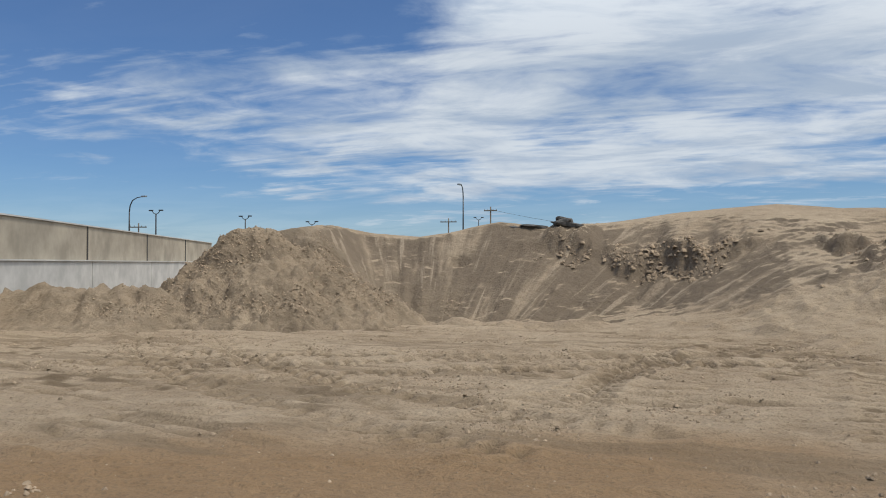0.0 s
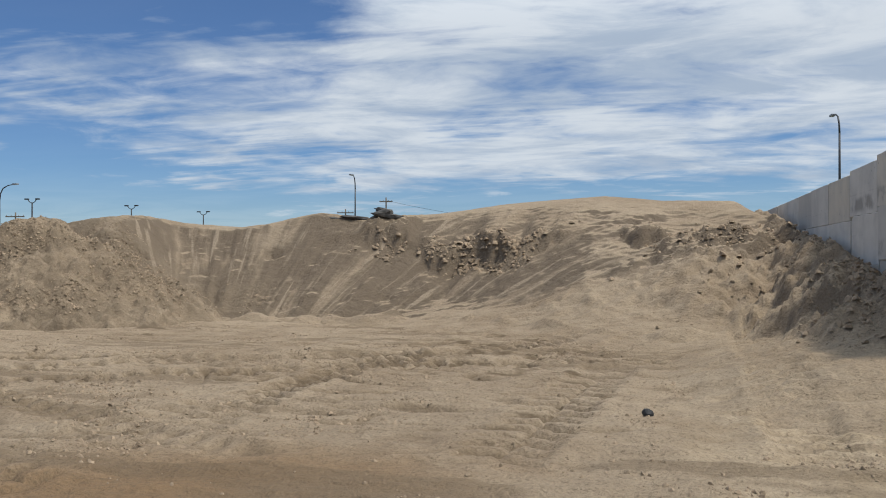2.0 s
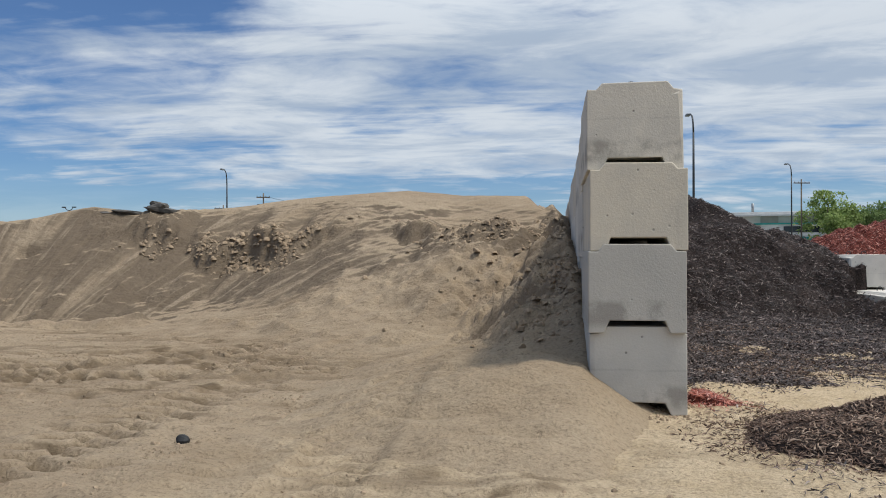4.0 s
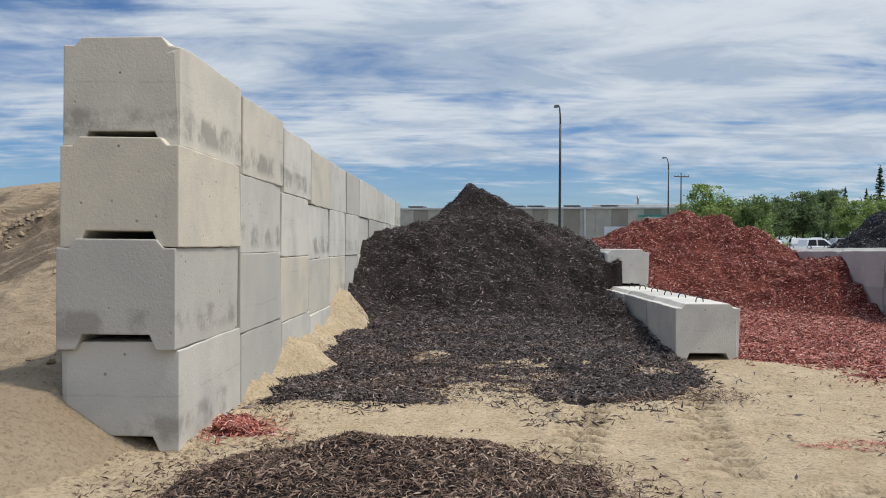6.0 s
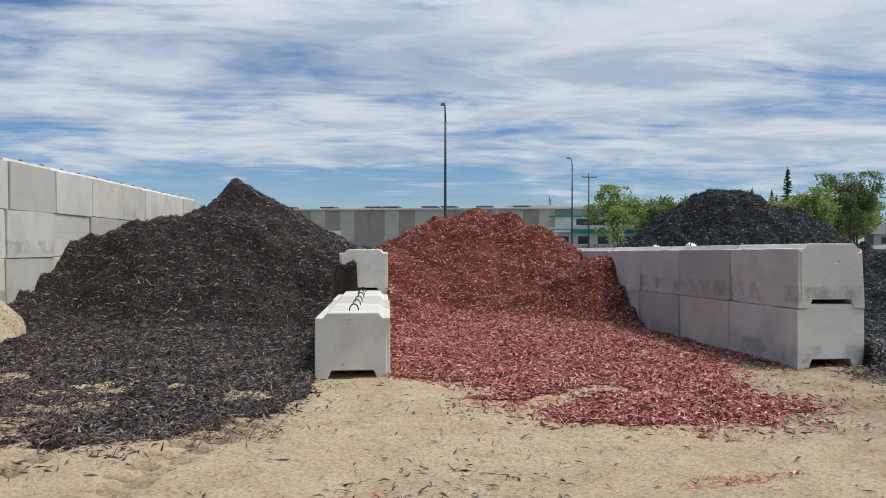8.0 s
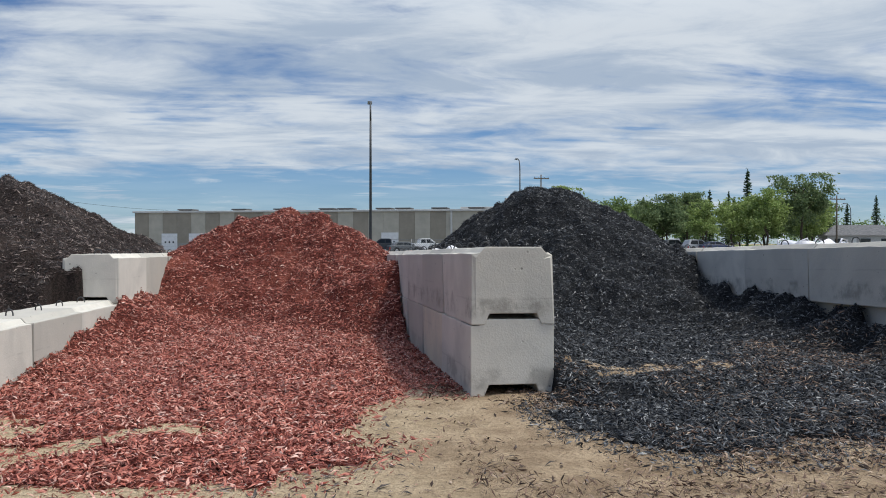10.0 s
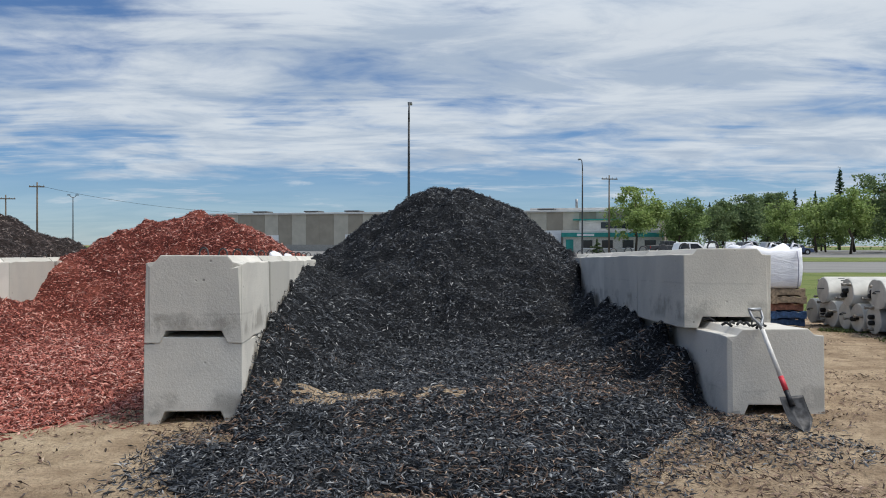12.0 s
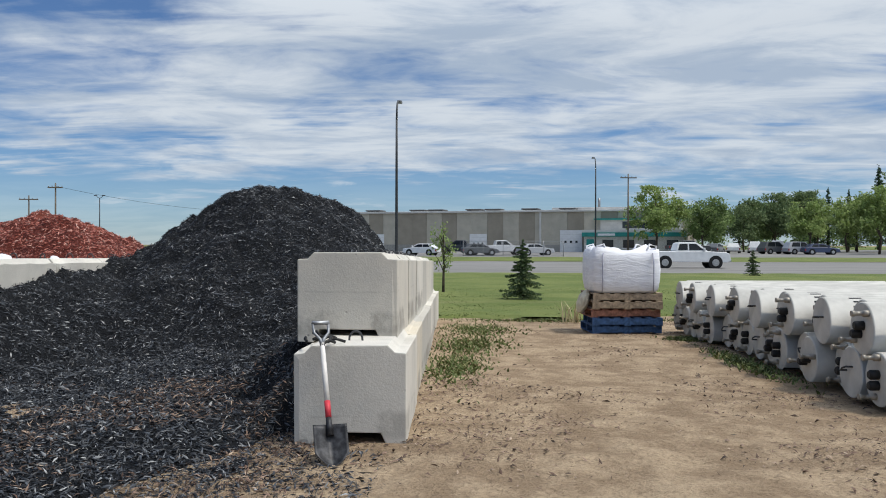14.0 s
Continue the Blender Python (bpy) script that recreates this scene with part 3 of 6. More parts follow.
    # smooth apron of fallen sand that climbs towards the corner of the bay
    crown = np.interp(x, (-2.0, -0.7, 0.9, 2.5, 3.4, 4.4, 5.8, 7.4), (-0.1, 0.12, 0.36, 0.68, 0.97, 1.32, 1.36, 1.5))
    d = 8.3 - y
    apron = crown * np.exp(-0.52 * np.clip(d, 0, 20)) - 0.05 - 0.15 * np.minimum(d, 0) - 0.02 * np.clip(d, 0, 20) + 0.03 * rough(x, y, 1.8, 2, 91) + 0.012 * rough(x, y, 0.4, 3, 92)
    h = smax(h, smin(apron, top - 0.25, 0.2), 0.10)
    # slumped rubble in the corner under the rim
    d = np.hypot((x - 6.0) * 0.85, y - 9.3)
    h = smax(h, 2.16 - 0.52 * np.sqrt(d * d + 0.10) + 0.12 * rough(x, y, 0.6, 4, 87, 0.6), 0.12)
    # the back of the dune falls to the field
    h = smin(h, 2.6 - 0.6 * (y - 19.5 - 0.25 * (5 - x) * step(8, -4, x) + 3.0 * step(0, 5, x)), 0.6)
    # the separate heap
    d = np.hypot((x + 8.15) * np.where(x > -8.15, 0.74, 1.25), (y - 7.25) * np.where(y < 7.25, 1.0, 0.9))
    lump = 0.17 * rough(x, y, 0.8, 5, 71, 0.62)
    heap = 2.50 - 0.82 * np.sqrt(d * d + 0.12) + lump * step(0.2, 1.0, d) + 0.10 * np.abs(rough(x, y, 0.34, 4, 72, 0.7)) - 0.03
    heap = smin(heap, 2.12 + 0.05 * rough(x, y, 0.5, 3, 73) + 0 * x, 0.2)
    h = smax(h, heap, 0.10)
    # low broken berm beside the heap
    berm = 0.75 - 0.55 * np.abs(y - 4.6 - 0.12 * (x + 10)) + 0.14 * rough(x, y, 0.7, 4, 79)
    h = np.where(x < -7, smax(h, berm * step(-7.5, -9.0, x) - 0.3 * step(-9, -7.5, x), 0.1), h)
    # ridge banked against the tall wall, cut steep on its west side
    zr = np.interp(y, (-1.6, -0.4, 0.5, 1.2, 2.0, 2.8, 5.0, 8.6, 10.5, 14.0, 18.0, 23.0, 30.0), (-0.28, 0.10, 0.34, 0.55, 0.80, 1.08, 1.45, 1.80, 2.25, 2.6, 2.3, 0.0, -1.0))
    steep = np.interp(y, (0.0, 1.5, 3.5), (0.48, 0.60, 0.98))
    ridge = zr - steep * np.abs(x - 7.28) + (0.24 * rough(x, y, 0.8, 4, 83, 0.65) + 0.12 * np.abs(rough(x, y, 0.3, 3, 84, 0.7))) * step(1.0, 3.6, y) * step(7.4, 6.9, x)
    h = smax(h, ridge, 0.10)
    # low fan of sand round the end of the wall
    fan = 0.46 - 0.21 * np.hypot(x - 6.9, (y - 0.3) * np.where(y > 0.3, 0.25, 1.0)) - 0.55 * np.clip(x - 7.25, 0, 1) + 0.03 * rough(x, y, 0.6, 3, 97)
    h = smax(h, fan, 0.08)
    # crumbled lip where the bowl meets the yard
    lip = 0.20 - 0.55 * np.abs(y - toe + 0.45 - 0.25 * wave(x, y, 1.0, 93)) + 0.15 * rough(x, y, 0.8, 3, 95)
    return smax(h, lip * step(-4.7, -3.6, x) - 0.2 * step(-3.6, -4.7, x), 0.05)


def ground_z(x, y):
    near = step(46, 30, np.hypot(x - 8, y - 2))
    return level(x, y) + relief(x, y) * near


def bank_z(x, y):
    h = bank(x, y)
    edge = step(-60, -52, x) * step(50, 42, y)
    h = h * edge - 0.3 * (1 - edge)
    # crumbs lie on the heap, in the corner and along the wall; the bowl and the dune are smooth
    loose = np.maximum(step(-5.6, -7.0, x) * step(9.4, 8.6, y), np.maximum(step(5.0, 5.8, x) * step(1.0, 2.5, y) * step(10.6, 9.8, y), 0.25 * step(11.3, 10.6, y)))
    crumb = step(0.05, 0.5, h) * loose
    h = h + crumb * (0.075 * rough(x, y, 0.30, 4, 301, 0.65) + 0.05 * np.abs(rough(x, y, 0.55, 3, 305)) * step(-0.2, 0.6, rough(x, y, 2.5, 2, 307)))
    return level(x, y) - 0.01 + np.where(h > 0, h, 1.5 * h) + np.where(h < 0.5, 0.8, 0.3) * relief(x, y)


xs = lines(-1500, 1500, -9, 27, 0.042, 1.13)
ys = lines(-300, 2500, -7.5, 7, 0.04, 1.10)
ground = sheet("ground", xs, ys, ground_z, M_GROUND)
co = np.empty(len(ground.data.vertices) * 3, np.float32)
ground.data.vertices.foreach_get("co", co)
co = co.reshape(-1, 3).astype(float)
ground.data.attributes.new("damp_and_shade", "FLOAT", "POINT").data.foreach_set("value", damp_and_shade(co[:, 0], co[:, 1]).astype(np.float32))
tagged(ground, "pale tan sandy yard with tyre prints", "ground", kind="structure")


xs = lines(-60, 8.12, -11, 8.12, 0.05, 1.10)
ys = lines(-2.5, 50, -2.5, 13, 0.05, 1.10)
sand_bank = tagged(sheet("sand_bank", xs, ys, bank_z, M_SAND, lambda x, y, z: (z > level(x, y) - 0.25) & ((x < 7.53) | (y < 0.42))), "dug tan sand bank with slumped streaky face", "sand", kind="structure")

# ---- concrete block walls ----
BL, BW, BH = 1.6, 0.80, 0.66


def block_mesh(seed):
    r = random.Random(seed)
    k, t = 0.055, 0.102
    prof = [(-0.40, 0), (-0.27, 0), (-0.225, t), (0.225, t), (0.27, 0), (0.40, 0), (0.40, BH), (0.32, BH), (0.27, BH + k), (-0.27, BH + k), (-0.32, BH), (-0.40, BH)]
    bm = bmesh.new()
    cuts = 8
    rings = []
    for i in range(cuts + 1):
        y = 0.010 + (BL - 0.020) * i / cuts
        rings.append([bm.verts.new((x * 0.995, y, z)) for x, z in prof])
    for a, b in zip(rings, rings[1:]):
        for i in range(len(prof)):
            j = (i + 1) % len(prof)
            bm.faces.new((a[i], b[i], b[j], a[j]))
    bm.faces.new(rings[0])
    bm.faces.new(rings[-1][::-1])
    bm.normal_update()
    bmesh.ops.recalc_face_normals(bm, faces=bm.faces)
    hard = [e for e in bm.edges if e.is_manifold and e.calc_face_angle() > 0.5]
    bmesh.ops.bevel(bm, geom=hard, offset=0.009, segments=2, affect="EDGES", profile=0.6)
    bm.normal_update()
    ends = [f for f in bm.faces if abs(f.normal.y) > 0.99 and f.calc_area() > 0.1]
    bmesh.ops.inset_individual(bm, faces=ends, thickness=0.05)
    inner = {v for f in ends for v in f.verts}
    for v in bm.verts:
        p = v.co
        worn = 0.010 * noise.noise(p * 3.1 + Vector((seed * 5.1, 0, 0))) + 0.006 * noise.noise(p * 11 + Vector((0, seed, 0)))
        v.co += Vector((0.5 * worn, 0.6 * worn * min(1.0, max(0.0, 4 * (min(p.y, BL - p.y) - 0.03))), worn))
    for n in range(r.randint(2, 5)):  # knocked-off corners
        c = Vector((r.choice((-0.4, 0.4)), r.choice((0, BL)) if r.random() < 0.7 else r.uniform(0, BL), r.choice((0, BH))))
        rad = r.uniform(0.03, 0.075)
        for v in bm.verts:
            d = (v.co - c).length
            if d < rad and v not in inner:
                v.co += (Vector((0, BL / 2, BH / 2)) - c).normalized() * (rad - d) * 0.6
    me = bpy.data.meshes.new("concrete_block")
    bm.to_mesh(me)
    bm.free()
    me.materials.append(M_CONCRETE)
    return me


BLOCKS = [block_mesh(i) for i in range(6)]


def loop_mesh():
    bm = bmesh.new()
    ring = []
    for i in range(11):
        a = math.pi * i / 10
        c = Vector((0, -0.05 * math.cos(a), 0.075 * math.sin(a) ** 0.8 - 0.005))
        out = Vector((0, -math.cos(a), math.sin(a)))
        ring.append([bm.verts.new(c + 0.008 * (out * math.cos(b) + Vector((1, 0, 0)) * math.sin(b))) for b in [k * math.pi / 3 for k in range(6)]])
    for a, b in zip(ring, ring[1:]):
        for k in range(6):
            bm.faces.new((a[k], b[k], b[(k + 1) % 6], a[(k + 1) % 6]))
    me = bpy.data.meshes.new("lifting_loop")
    bm.to_mesh(me)
    bm.free()
    me.materials.append(M_DARKSTEEL)
    return me


LOOP = loop_mesh()
pick = random.Random(5)


def block(m, group, label="weathered grey cast concrete block with keyed top", loops=False):
    ob = new("concrete_block", pick.choice(BLOCKS))
    ob.matrix_basis = m
    tagged(ob, label, "concrete block", group)
    if loops:
        for y in (0.38, 1.22):
            lp = new("lifting_loop", LOOP)
            lp.parent = ob
            lp.location = (0, y, BH + 0.055)
            lp.rotation_euler = (0, 0, radians(pick.uniform(60, 100)))
    return ob


def block_wall(x, y, z, lean, counts, starts, group, label, fall=0.0, sink=0.0, rise=BH + 0.004):
    """Rows of blocks from (x, y, z), the middle of the front's foot, going back; lean: degrees; counts and starts row by row."""
    top = len(counts) - 1
    a = radians(lean)
    for row, (n, s) in enumerate(zip(counts, starts)):
        for i in range(n):
            d = s + i * (BL + 0.006)
            last = row == top or d + 0.4 < starts[row + 1]
            off = pick.uniform(-0.013, 0.013)
            m = pose(x - math.sin(a) * d + off, y + math.cos(a) * d, z + row * rise - fall * d - sink * min(1.0, d / 4.6), math.degrees(-fall), 0, lean + pick.uniform(-0.35, 0.35))
            m = m @ Matrix.Diagonal((1, 1, rise / (BH + 0.004), 1))
            if pick.random() < 0.5:
                m = m @ pose(0, BL, 0, 0, 0, 180)
            block(m, group, label, last)


block_wall(7.70, 0.29, -0.03, -1.4, (12, 12, 12, 12), (0, -0.05, -0.03, 0.06), "blocks of the tall wall", "pale grey concrete block in the tall retaining wall", 0.003, 0.17, 0.682)
block_wall(13.13, 5.14, -0.09, -0.6, (8, 5), (0, 4.85), "blocks between the brown and red heaps", "cream-grey concrete block between two mulch heaps", 0.008)
block_wall(18.39, 5.05, -0.01, 3.0, (6, 6), (0, 0), "blocks between the red and black heaps", "grey concrete block between red and black mulch", 0.014)
block_wall(23.10, 4.94, 0.07, 1.7, (8,), (0,), "blocks beside the black heap", "grey concrete block beside the black mulch heap", 0.020)
block_wall(23.01, 4.94, 0.07 + BH + 0.004, 1.7, (7,), (0.76,), "blocks beside the black heap", "grey concrete block beside the black mulch heap", 0.020)

# ---- mulch heaps ----


def brown_h(x, y):
    n = 0.10 * rough(x, y, 1.2, 4, 101) + 0.085 * rough(x, y, 0.32, 3, 103, 0.65)
    face = 0.52 + 0.74 * (y - 9.0) + 0.12 * np.sin((x - 9) * 1.3)
    cap = 2.02 - 0.15 * np.abs(x - 10.5) ** 1.5
    r = np.sqrt((x - 11.06) ** 2 + ((y - 14.3) * 0.9) ** 2 + 0.02)
    knob = smin(3.47 - 1.0 * r, 2.91 + 0.03 * rough(x, y, 0.4, 3, 107), 0.08)
    h = smin(face, smax(cap, knob, 0.25), 0.3)
    h = smin(h, 2.6 - 0.75 * (y - 15.6), 0.3)
    h = smin(h, 1.20 + 0.62 * np.abs(13.05 - x) - 0.5 * step(13.0, 13.2, x), 0.15)
    h = smin(h, np.interp(y, (6.5, 8.1, 10.6, 14.8), (-0.1, 0.62, 1.40, 1.95)) + 0.9 * (x - 8.1), 0.15)
    ramp_ = np.interp(y, (7.4, 8.1, 10.6, 14.8), (0.1, 0.70, 1.37, 1.9)) - 0.55 * np.abs(x - 8.1)
    h = smax(h, smin(ramp_, 2.0 - 0.8 * (y - 15.5), 0.2), 0.2)
    skirt = 0.10 + 0.045 * (y - 5.0) - 0.02 * np.abs(x - 10.5)
    side = np.interp(y, (5.0, 6.4, 8.0, 9.4, 10.4), (0.06, 0.30, 0.50, 0.72, 0.95)) - 0.55 * np.abs(12.75 - x)
    h = smax(h, smax(skirt, side, 0.1), 0.25)
    return h + n * step(0.0, 0.6, h) * (1 - 0.75 * np.exp(-((r / 1.1) ** 2))) + 0.03 * rough(x, y, 0.5, 3, 105)


def red_h(x, y):
    n = 0.09 * rough(x, y, 1.1, 4, 111) + 0.080 * rough(x, y, 0.32, 3, 113, 0.65)
    face = 0.10 + 0.68 * (y - 11.5) + 0.14 * np.sin(x * 1.6)
    cap = 2.34 - 0.47 * np.sqrt(((x - 15.6) * np.where(x > 15.6, 1.08, 0.95)) ** 2 + ((y - 14.9) * 0.5) ** 2 + 0.12) + 0.14
    cap = smax(cap, 1.22 + 0 * x, 0.2)
    h = smin(face, cap, 0.25)
    h = smin(h, 1.8 - 0.6 * (y - 17.2), 0.3)
    h = smin(h, 1.22 + 0.6 * (x - 13.2), 0.15)
    h = smin(h, 1.25 + 0.6 * (18.2 - 0.05 * (y - 5) - x), 0.15)
    side = smin(0.62 * (y - 9.6), 1.15 + 0 * y, 0.15) - 0.45 * (17.9 - 0.05 * (y - 5) - x)
    side2 = np.minimum(0.30 + 0.14 * (y - 7.5), 0.8 + 0 * y) - 0.55 * np.abs(x - 13.5)
    h = smax(h, smax(side, side2, 0.1), 0.2)
    skirt = 0.08 + 0.015 * (y - 6) - 0.012 * (x - 15.2) ** 2
    h = smax(h, skirt, 0.2)
    return h + n * step(0.0, 0.6, h) + 0.025 * rough(x, y, 0.5, 3, 115)


def black_h(x, y):
    n = 0.10 * rough(x, y, 1.2, 4, 121) + 0.085 * rough(x, y, 0.32, 3, 123, 0.65)
    face = 0.36 + 0.58 * (y - 8.9)
    cap = np.interp(x, (17.0, 18.5, 19.4, 20.0, 20.35, 20.9, 21.5, 22.2, 23.0, 24.0), (0.5, 1.50, 2.08, 2.44, 2.53, 2.47, 2.31, 2.00, 1.55, 0.9)) + 0.09 - 0.38 * np.sqrt((y - 13.2) ** 2 + 0.10)
    h = smin(face, cap, 0.3)
    side = np.interp(y, (4.4, 4.94, 5.45, 6.3, 9.2, 10.0, 10.8, 14), (0.10, 0.24, 0.36, 0.64, 0.74, 0.95, 1.24, 1.26)) - 0.60 * np.abs(22.72 - 0.056 * (y - 5) - x)
    side2 = np.interp(y, (4.3, 5.0, 5.6, 7.5, 9.2, 14), (-0.1, 0.16, 0.44, 0.80, 1.25, 1.30)) - 0.60 * np.abs(x - 18.79 + 0.05 * (y - 5))
    h = smin(h, np.where(y > 9.0, 1.46, 1.28) + 0.55 * (x - 18.3 + 0.05 * (y - 5)), 0.15)
    h = smin(h, 1.28 + 1.5 * (22.9 - 0.056 * (y - 5) - x), 0.15)
    h = smax(h, smax(side, side2, 0.1), 0.2)
    skirt = 0.16 + 0.03 * (y - 5.5) - 0.015 * (x - 20.5) ** 2
    h = smax(h, skirt, 0.25)
    h = smin(h, 2.2 - 0.6 * (y - 15.5), 0.3)
    return h + n * step(0.0, 0.6, h) + 0.03 * rough(x, y, 0.5, 3, 125)


def blob(x, y, cx, cy, rx, ry, turn=0.0, seed=0, ragged=0.22):
    """1 in the middle of a ragged patch, 0 on its edge, negative outside."""
    a = radians(turn)
    u, v = (x - cx) * math.cos(a) + (y - cy) * math.sin(a), -(x - cx) * math.sin(a) + (y - cy) * math.cos(a)
    return 1 - np.sqrt((u / rx) ** 2 + (v / ry) ** 2) + ragged * rough(x, y, 0.7, 4, seed)


def heap(name, label, category, box, height, cover, mat, chip_mat, count, d=0.055, front=None, fade=(0.25, 0.5), **given):
    """A heap inside box = (x0, x1, y0, y1): cover(x, y) above 0 is where the mulch lies; chips are strewn over it and its edge."""
    def z(x, y):
        c = cover(x, y)
        thin = step(0, 0.10, c) if front is None else step(0, 0.10, c) * (0.08 + 0.92 * step(0, 0.9, front(x, y)))
        return level(x, y) + np.where(c > 0, np.maximum(np.maximum(height(x, y), 0.012) * thin, 0.9 * relief(x, y)) + 0.012, -0.10)
    xs, ys = np.arange(box[0], box[1] + d, d), np.arange(box[2], box[3] + d, d)
    ob = tagged(sheet(name, xs, ys, z, mat, lambda x, y, zz: cover(x, y) > 0.0), label, category, kind="stuff")
    x, y = rng.uniform(box[0], box[1], count * 6), rng.uniform(box[2], box[3], count * 6)
    near = np.clip(9.0 / np.maximum(y + 4.5, 4.0), 0.25, 1.6)
    c = cover(x, y)
    ok = (rng.random(len(x)) < near) & (rng.random(len(x)) < np.maximum(step(-0.10, 0.06, c), fade[0] * step(-fade[1], 0.0, c)))
    x, y = x[ok][:count], y[ok][:count]

    def zc(u, v):
        return np.maximum(z(u, v), level(u, v) + relief(u, v))
    chips("wood_chips", x, y, zc, chip_mat, parent=ob, **given)
    return ob


def wall_gap(x, x0, x1):
    return np.minimum((x - x0) * 4, (x1 - x) * 4)


def brown_front(x, y):
    edge = 2.45 + 0.9 * step(11.6, 12.6, x) + 2.2 * step(12.3, 13.3, x) - 0.35 * step(10.0, 9.0, x)
    return 0.5 * (y - edge) + 0.38 * rough(x, y, 0.9, 4, 131)


def brown_cover(x, y):
    c = np.minimum(brown_front(x, y), wall_gap(x, 8.05, np.where(y > 9.9, 13.1, 12.74)))
    return c


def red_front(x, y):
    edge = 4.05 - 0.6 * np.exp(-(((x - 15.9) / 0.8) ** 2)) + 0.9 * step(14.2, 13.6, x) + 2.1 * step(16.5, 17.6, x)
    return 0.5 * (y - edge) + 0.42 * rough(x, y, 0.9, 4, 141)


def red_cover(x, y):
    left, right = np.where(y > 10.2, 13.15, 13.53), np.where(y > 11, 18.25, 17.99) - 0.05 * (y - 5)
    c = np.minimum(red_front(x, y), np.minimum((x - left) * 4, (right - x) * 4))
    return np.maximum(c, blob(x, y, 15.83, 2.98, 1.15, 0.85, 6, 143, 0.25))


def black_front(x, y):
    edge = 3.15 + 1.2 * step(19.4, 18.2, x) + 1.7 * step(21.2, 22.6, x)
    return 0.5 * (y - edge) + 0.46 * rough(x, y, 0.9, 4, 151)


def black_cover(x, y):
    left, right = np.where(y > 9.2, 18.1, np.where(y > 8.2, 18.45, 18.76)) - 0.05 * (y - 5) - 0.3 * step(5.0, 4.5, y), np.where(y > 10.5, 22.95, 22.72) - 0.056 * (y - 5) + 0.5 * step(4.9, 4.6, y)
    c = np.minimum(black_front(x, y), np.minimum((x - left) * 3, (right - x) * 3))
    return c


heap("brown_mulch_heap", "heap of dark brown shredded bark mulch", "mulch", (7.9, 13.2, 1.2, 18.5), brown_h, brown_cover, M_BROWN, C_BROWN, 120000, front=brown_front, long=(0.03, 0.12), tilt=0.95)
heap("red_mulch_heap", "heap of red dyed wood chip mulch", "mulch", (13.2, 18.2, 1.8, 19.5), red_h, red_cover, M_RED, C_RED, 110000, long=(0.028, 0.11), tilt=0.95, wide=(0.12, 0.32), front=lambda x, y: np.maximum(red_front(x, y), 1.2 * blob(x, y, 15.83, 2.98, 1.15, 0.85, 6, 143, 0.25)))
heap("black_mulch_heap", "heap of black dyed wood chip mulch", "mulch", (17.8, 23.4, 2.2, 18.0), black_h, black_cover, M_BLACK, C_BLACK, 130000, front=black_front, fade=(0.6, 1.1), long=(0.022, 0.088), tilt=0.95, wide=(0.12, 0.30))


def small_h(top, cx, cy, rx, ry, seed):
    return lambda x, y: top * np.clip(blob(x, y, cx, cy, rx, ry, 0, seed, 0.1), 0, 1) ** 0.8 + 0.02 * rough(x, y, 0.3, 3, seed)


heap("brown_mulch_patch", "low spill of dark brown bark mulch on sand", "mulch", (7.4, 11.6, -2.6, 1.2), small_h(0.31, 9.5, -0.65, 1.35, 1.0, 161),
     lambda x, y: blob(x, y, 9.52, -0.65, 1.25, 0.95, 8, 163, 0.16), M_BROWN, C_MIXED, 26000, 0.05, long=(0.025, 0.085))
heap("red_mulch_patch", "small spill of red wood chips beside the wall", "mulch", (8.0, 9.0, 0.1, 1.6), small_h(0.13, 8.25, 0.85, 0.4, 0.6, 171),
     lambda x, y: np.minimum(blob(x, y, 8.32, 0.85, 0.30, 0.55, -12, 173, 0.55), (x - 8.09) * 5), M_RED, C_RED, 1600, 0.04)


def spill(x, y):
    """Sand that leaks along the foot of the tall wall under the brown heap."""
    top = np.interp(y, (1.0, 2.0, 4.2, 5.2, 6.2, 8.2, 10), (-0.10, 0.0, 0.36, 0.22, 0.50, 0.74, 0.85))
    return level(x, y) + top - 0.85 * (x - 8.1) + 0.22 * rough(x, y, 1.0, 4, 181)


tagged(sheet("sand_spill", np.arange(8.0, 10.0, 0.06), np.arange(0.8, 9.5, 0.06), spill, M_GROUND, lambda x, y, z: z > level(x, y) - 0.08), "pale sand spilled against the tall block wall", "sand", kind="structure")


def strew(name, label, box, count, mat, mask, **given):
    x, y = rng.uniform(box[0], box[1], count), rng.uniform(box[2], box[3], count)
    ok = rng.random(count) < mask(x, y)
    ob = chips(name, x[ok], y[ok], ground_z, mat, lift=0.010, tilt=0.3, **given)
    return tagged(ob, label, "wood chips", kind="stuff")


strew("loose_bark_chips", "loose dark bark chips strewn over pale sand", (8.3, 18.5, -3.4, 5.0), 16000, C_BROWN,
      lambda x, y: 0.09 + 0.9 * np.clip(rough(x, y, 1.1, 3, 191) - 0.12, 0, 1), long=(0.03, 0.12))
strew("loose_red_chips", "thin streak of red wood chips on sand", (10.5, 18, -1.5, 3.5), 45000, C_RED,
      lambda x, y: np.clip(np.maximum(blob(x, y, 12.9, 0.65, 0.75, 0.16, 8, 193, 0.4), blob(x, y, 15.5, 0.9, 0.9, 0.1, 8, 194, 0.5)) * 3, 0, 1) + 0.008 * step(4.0, 1.5, np.abs(x - 15.5)) + 0.003, long=(0.03, 0.09))
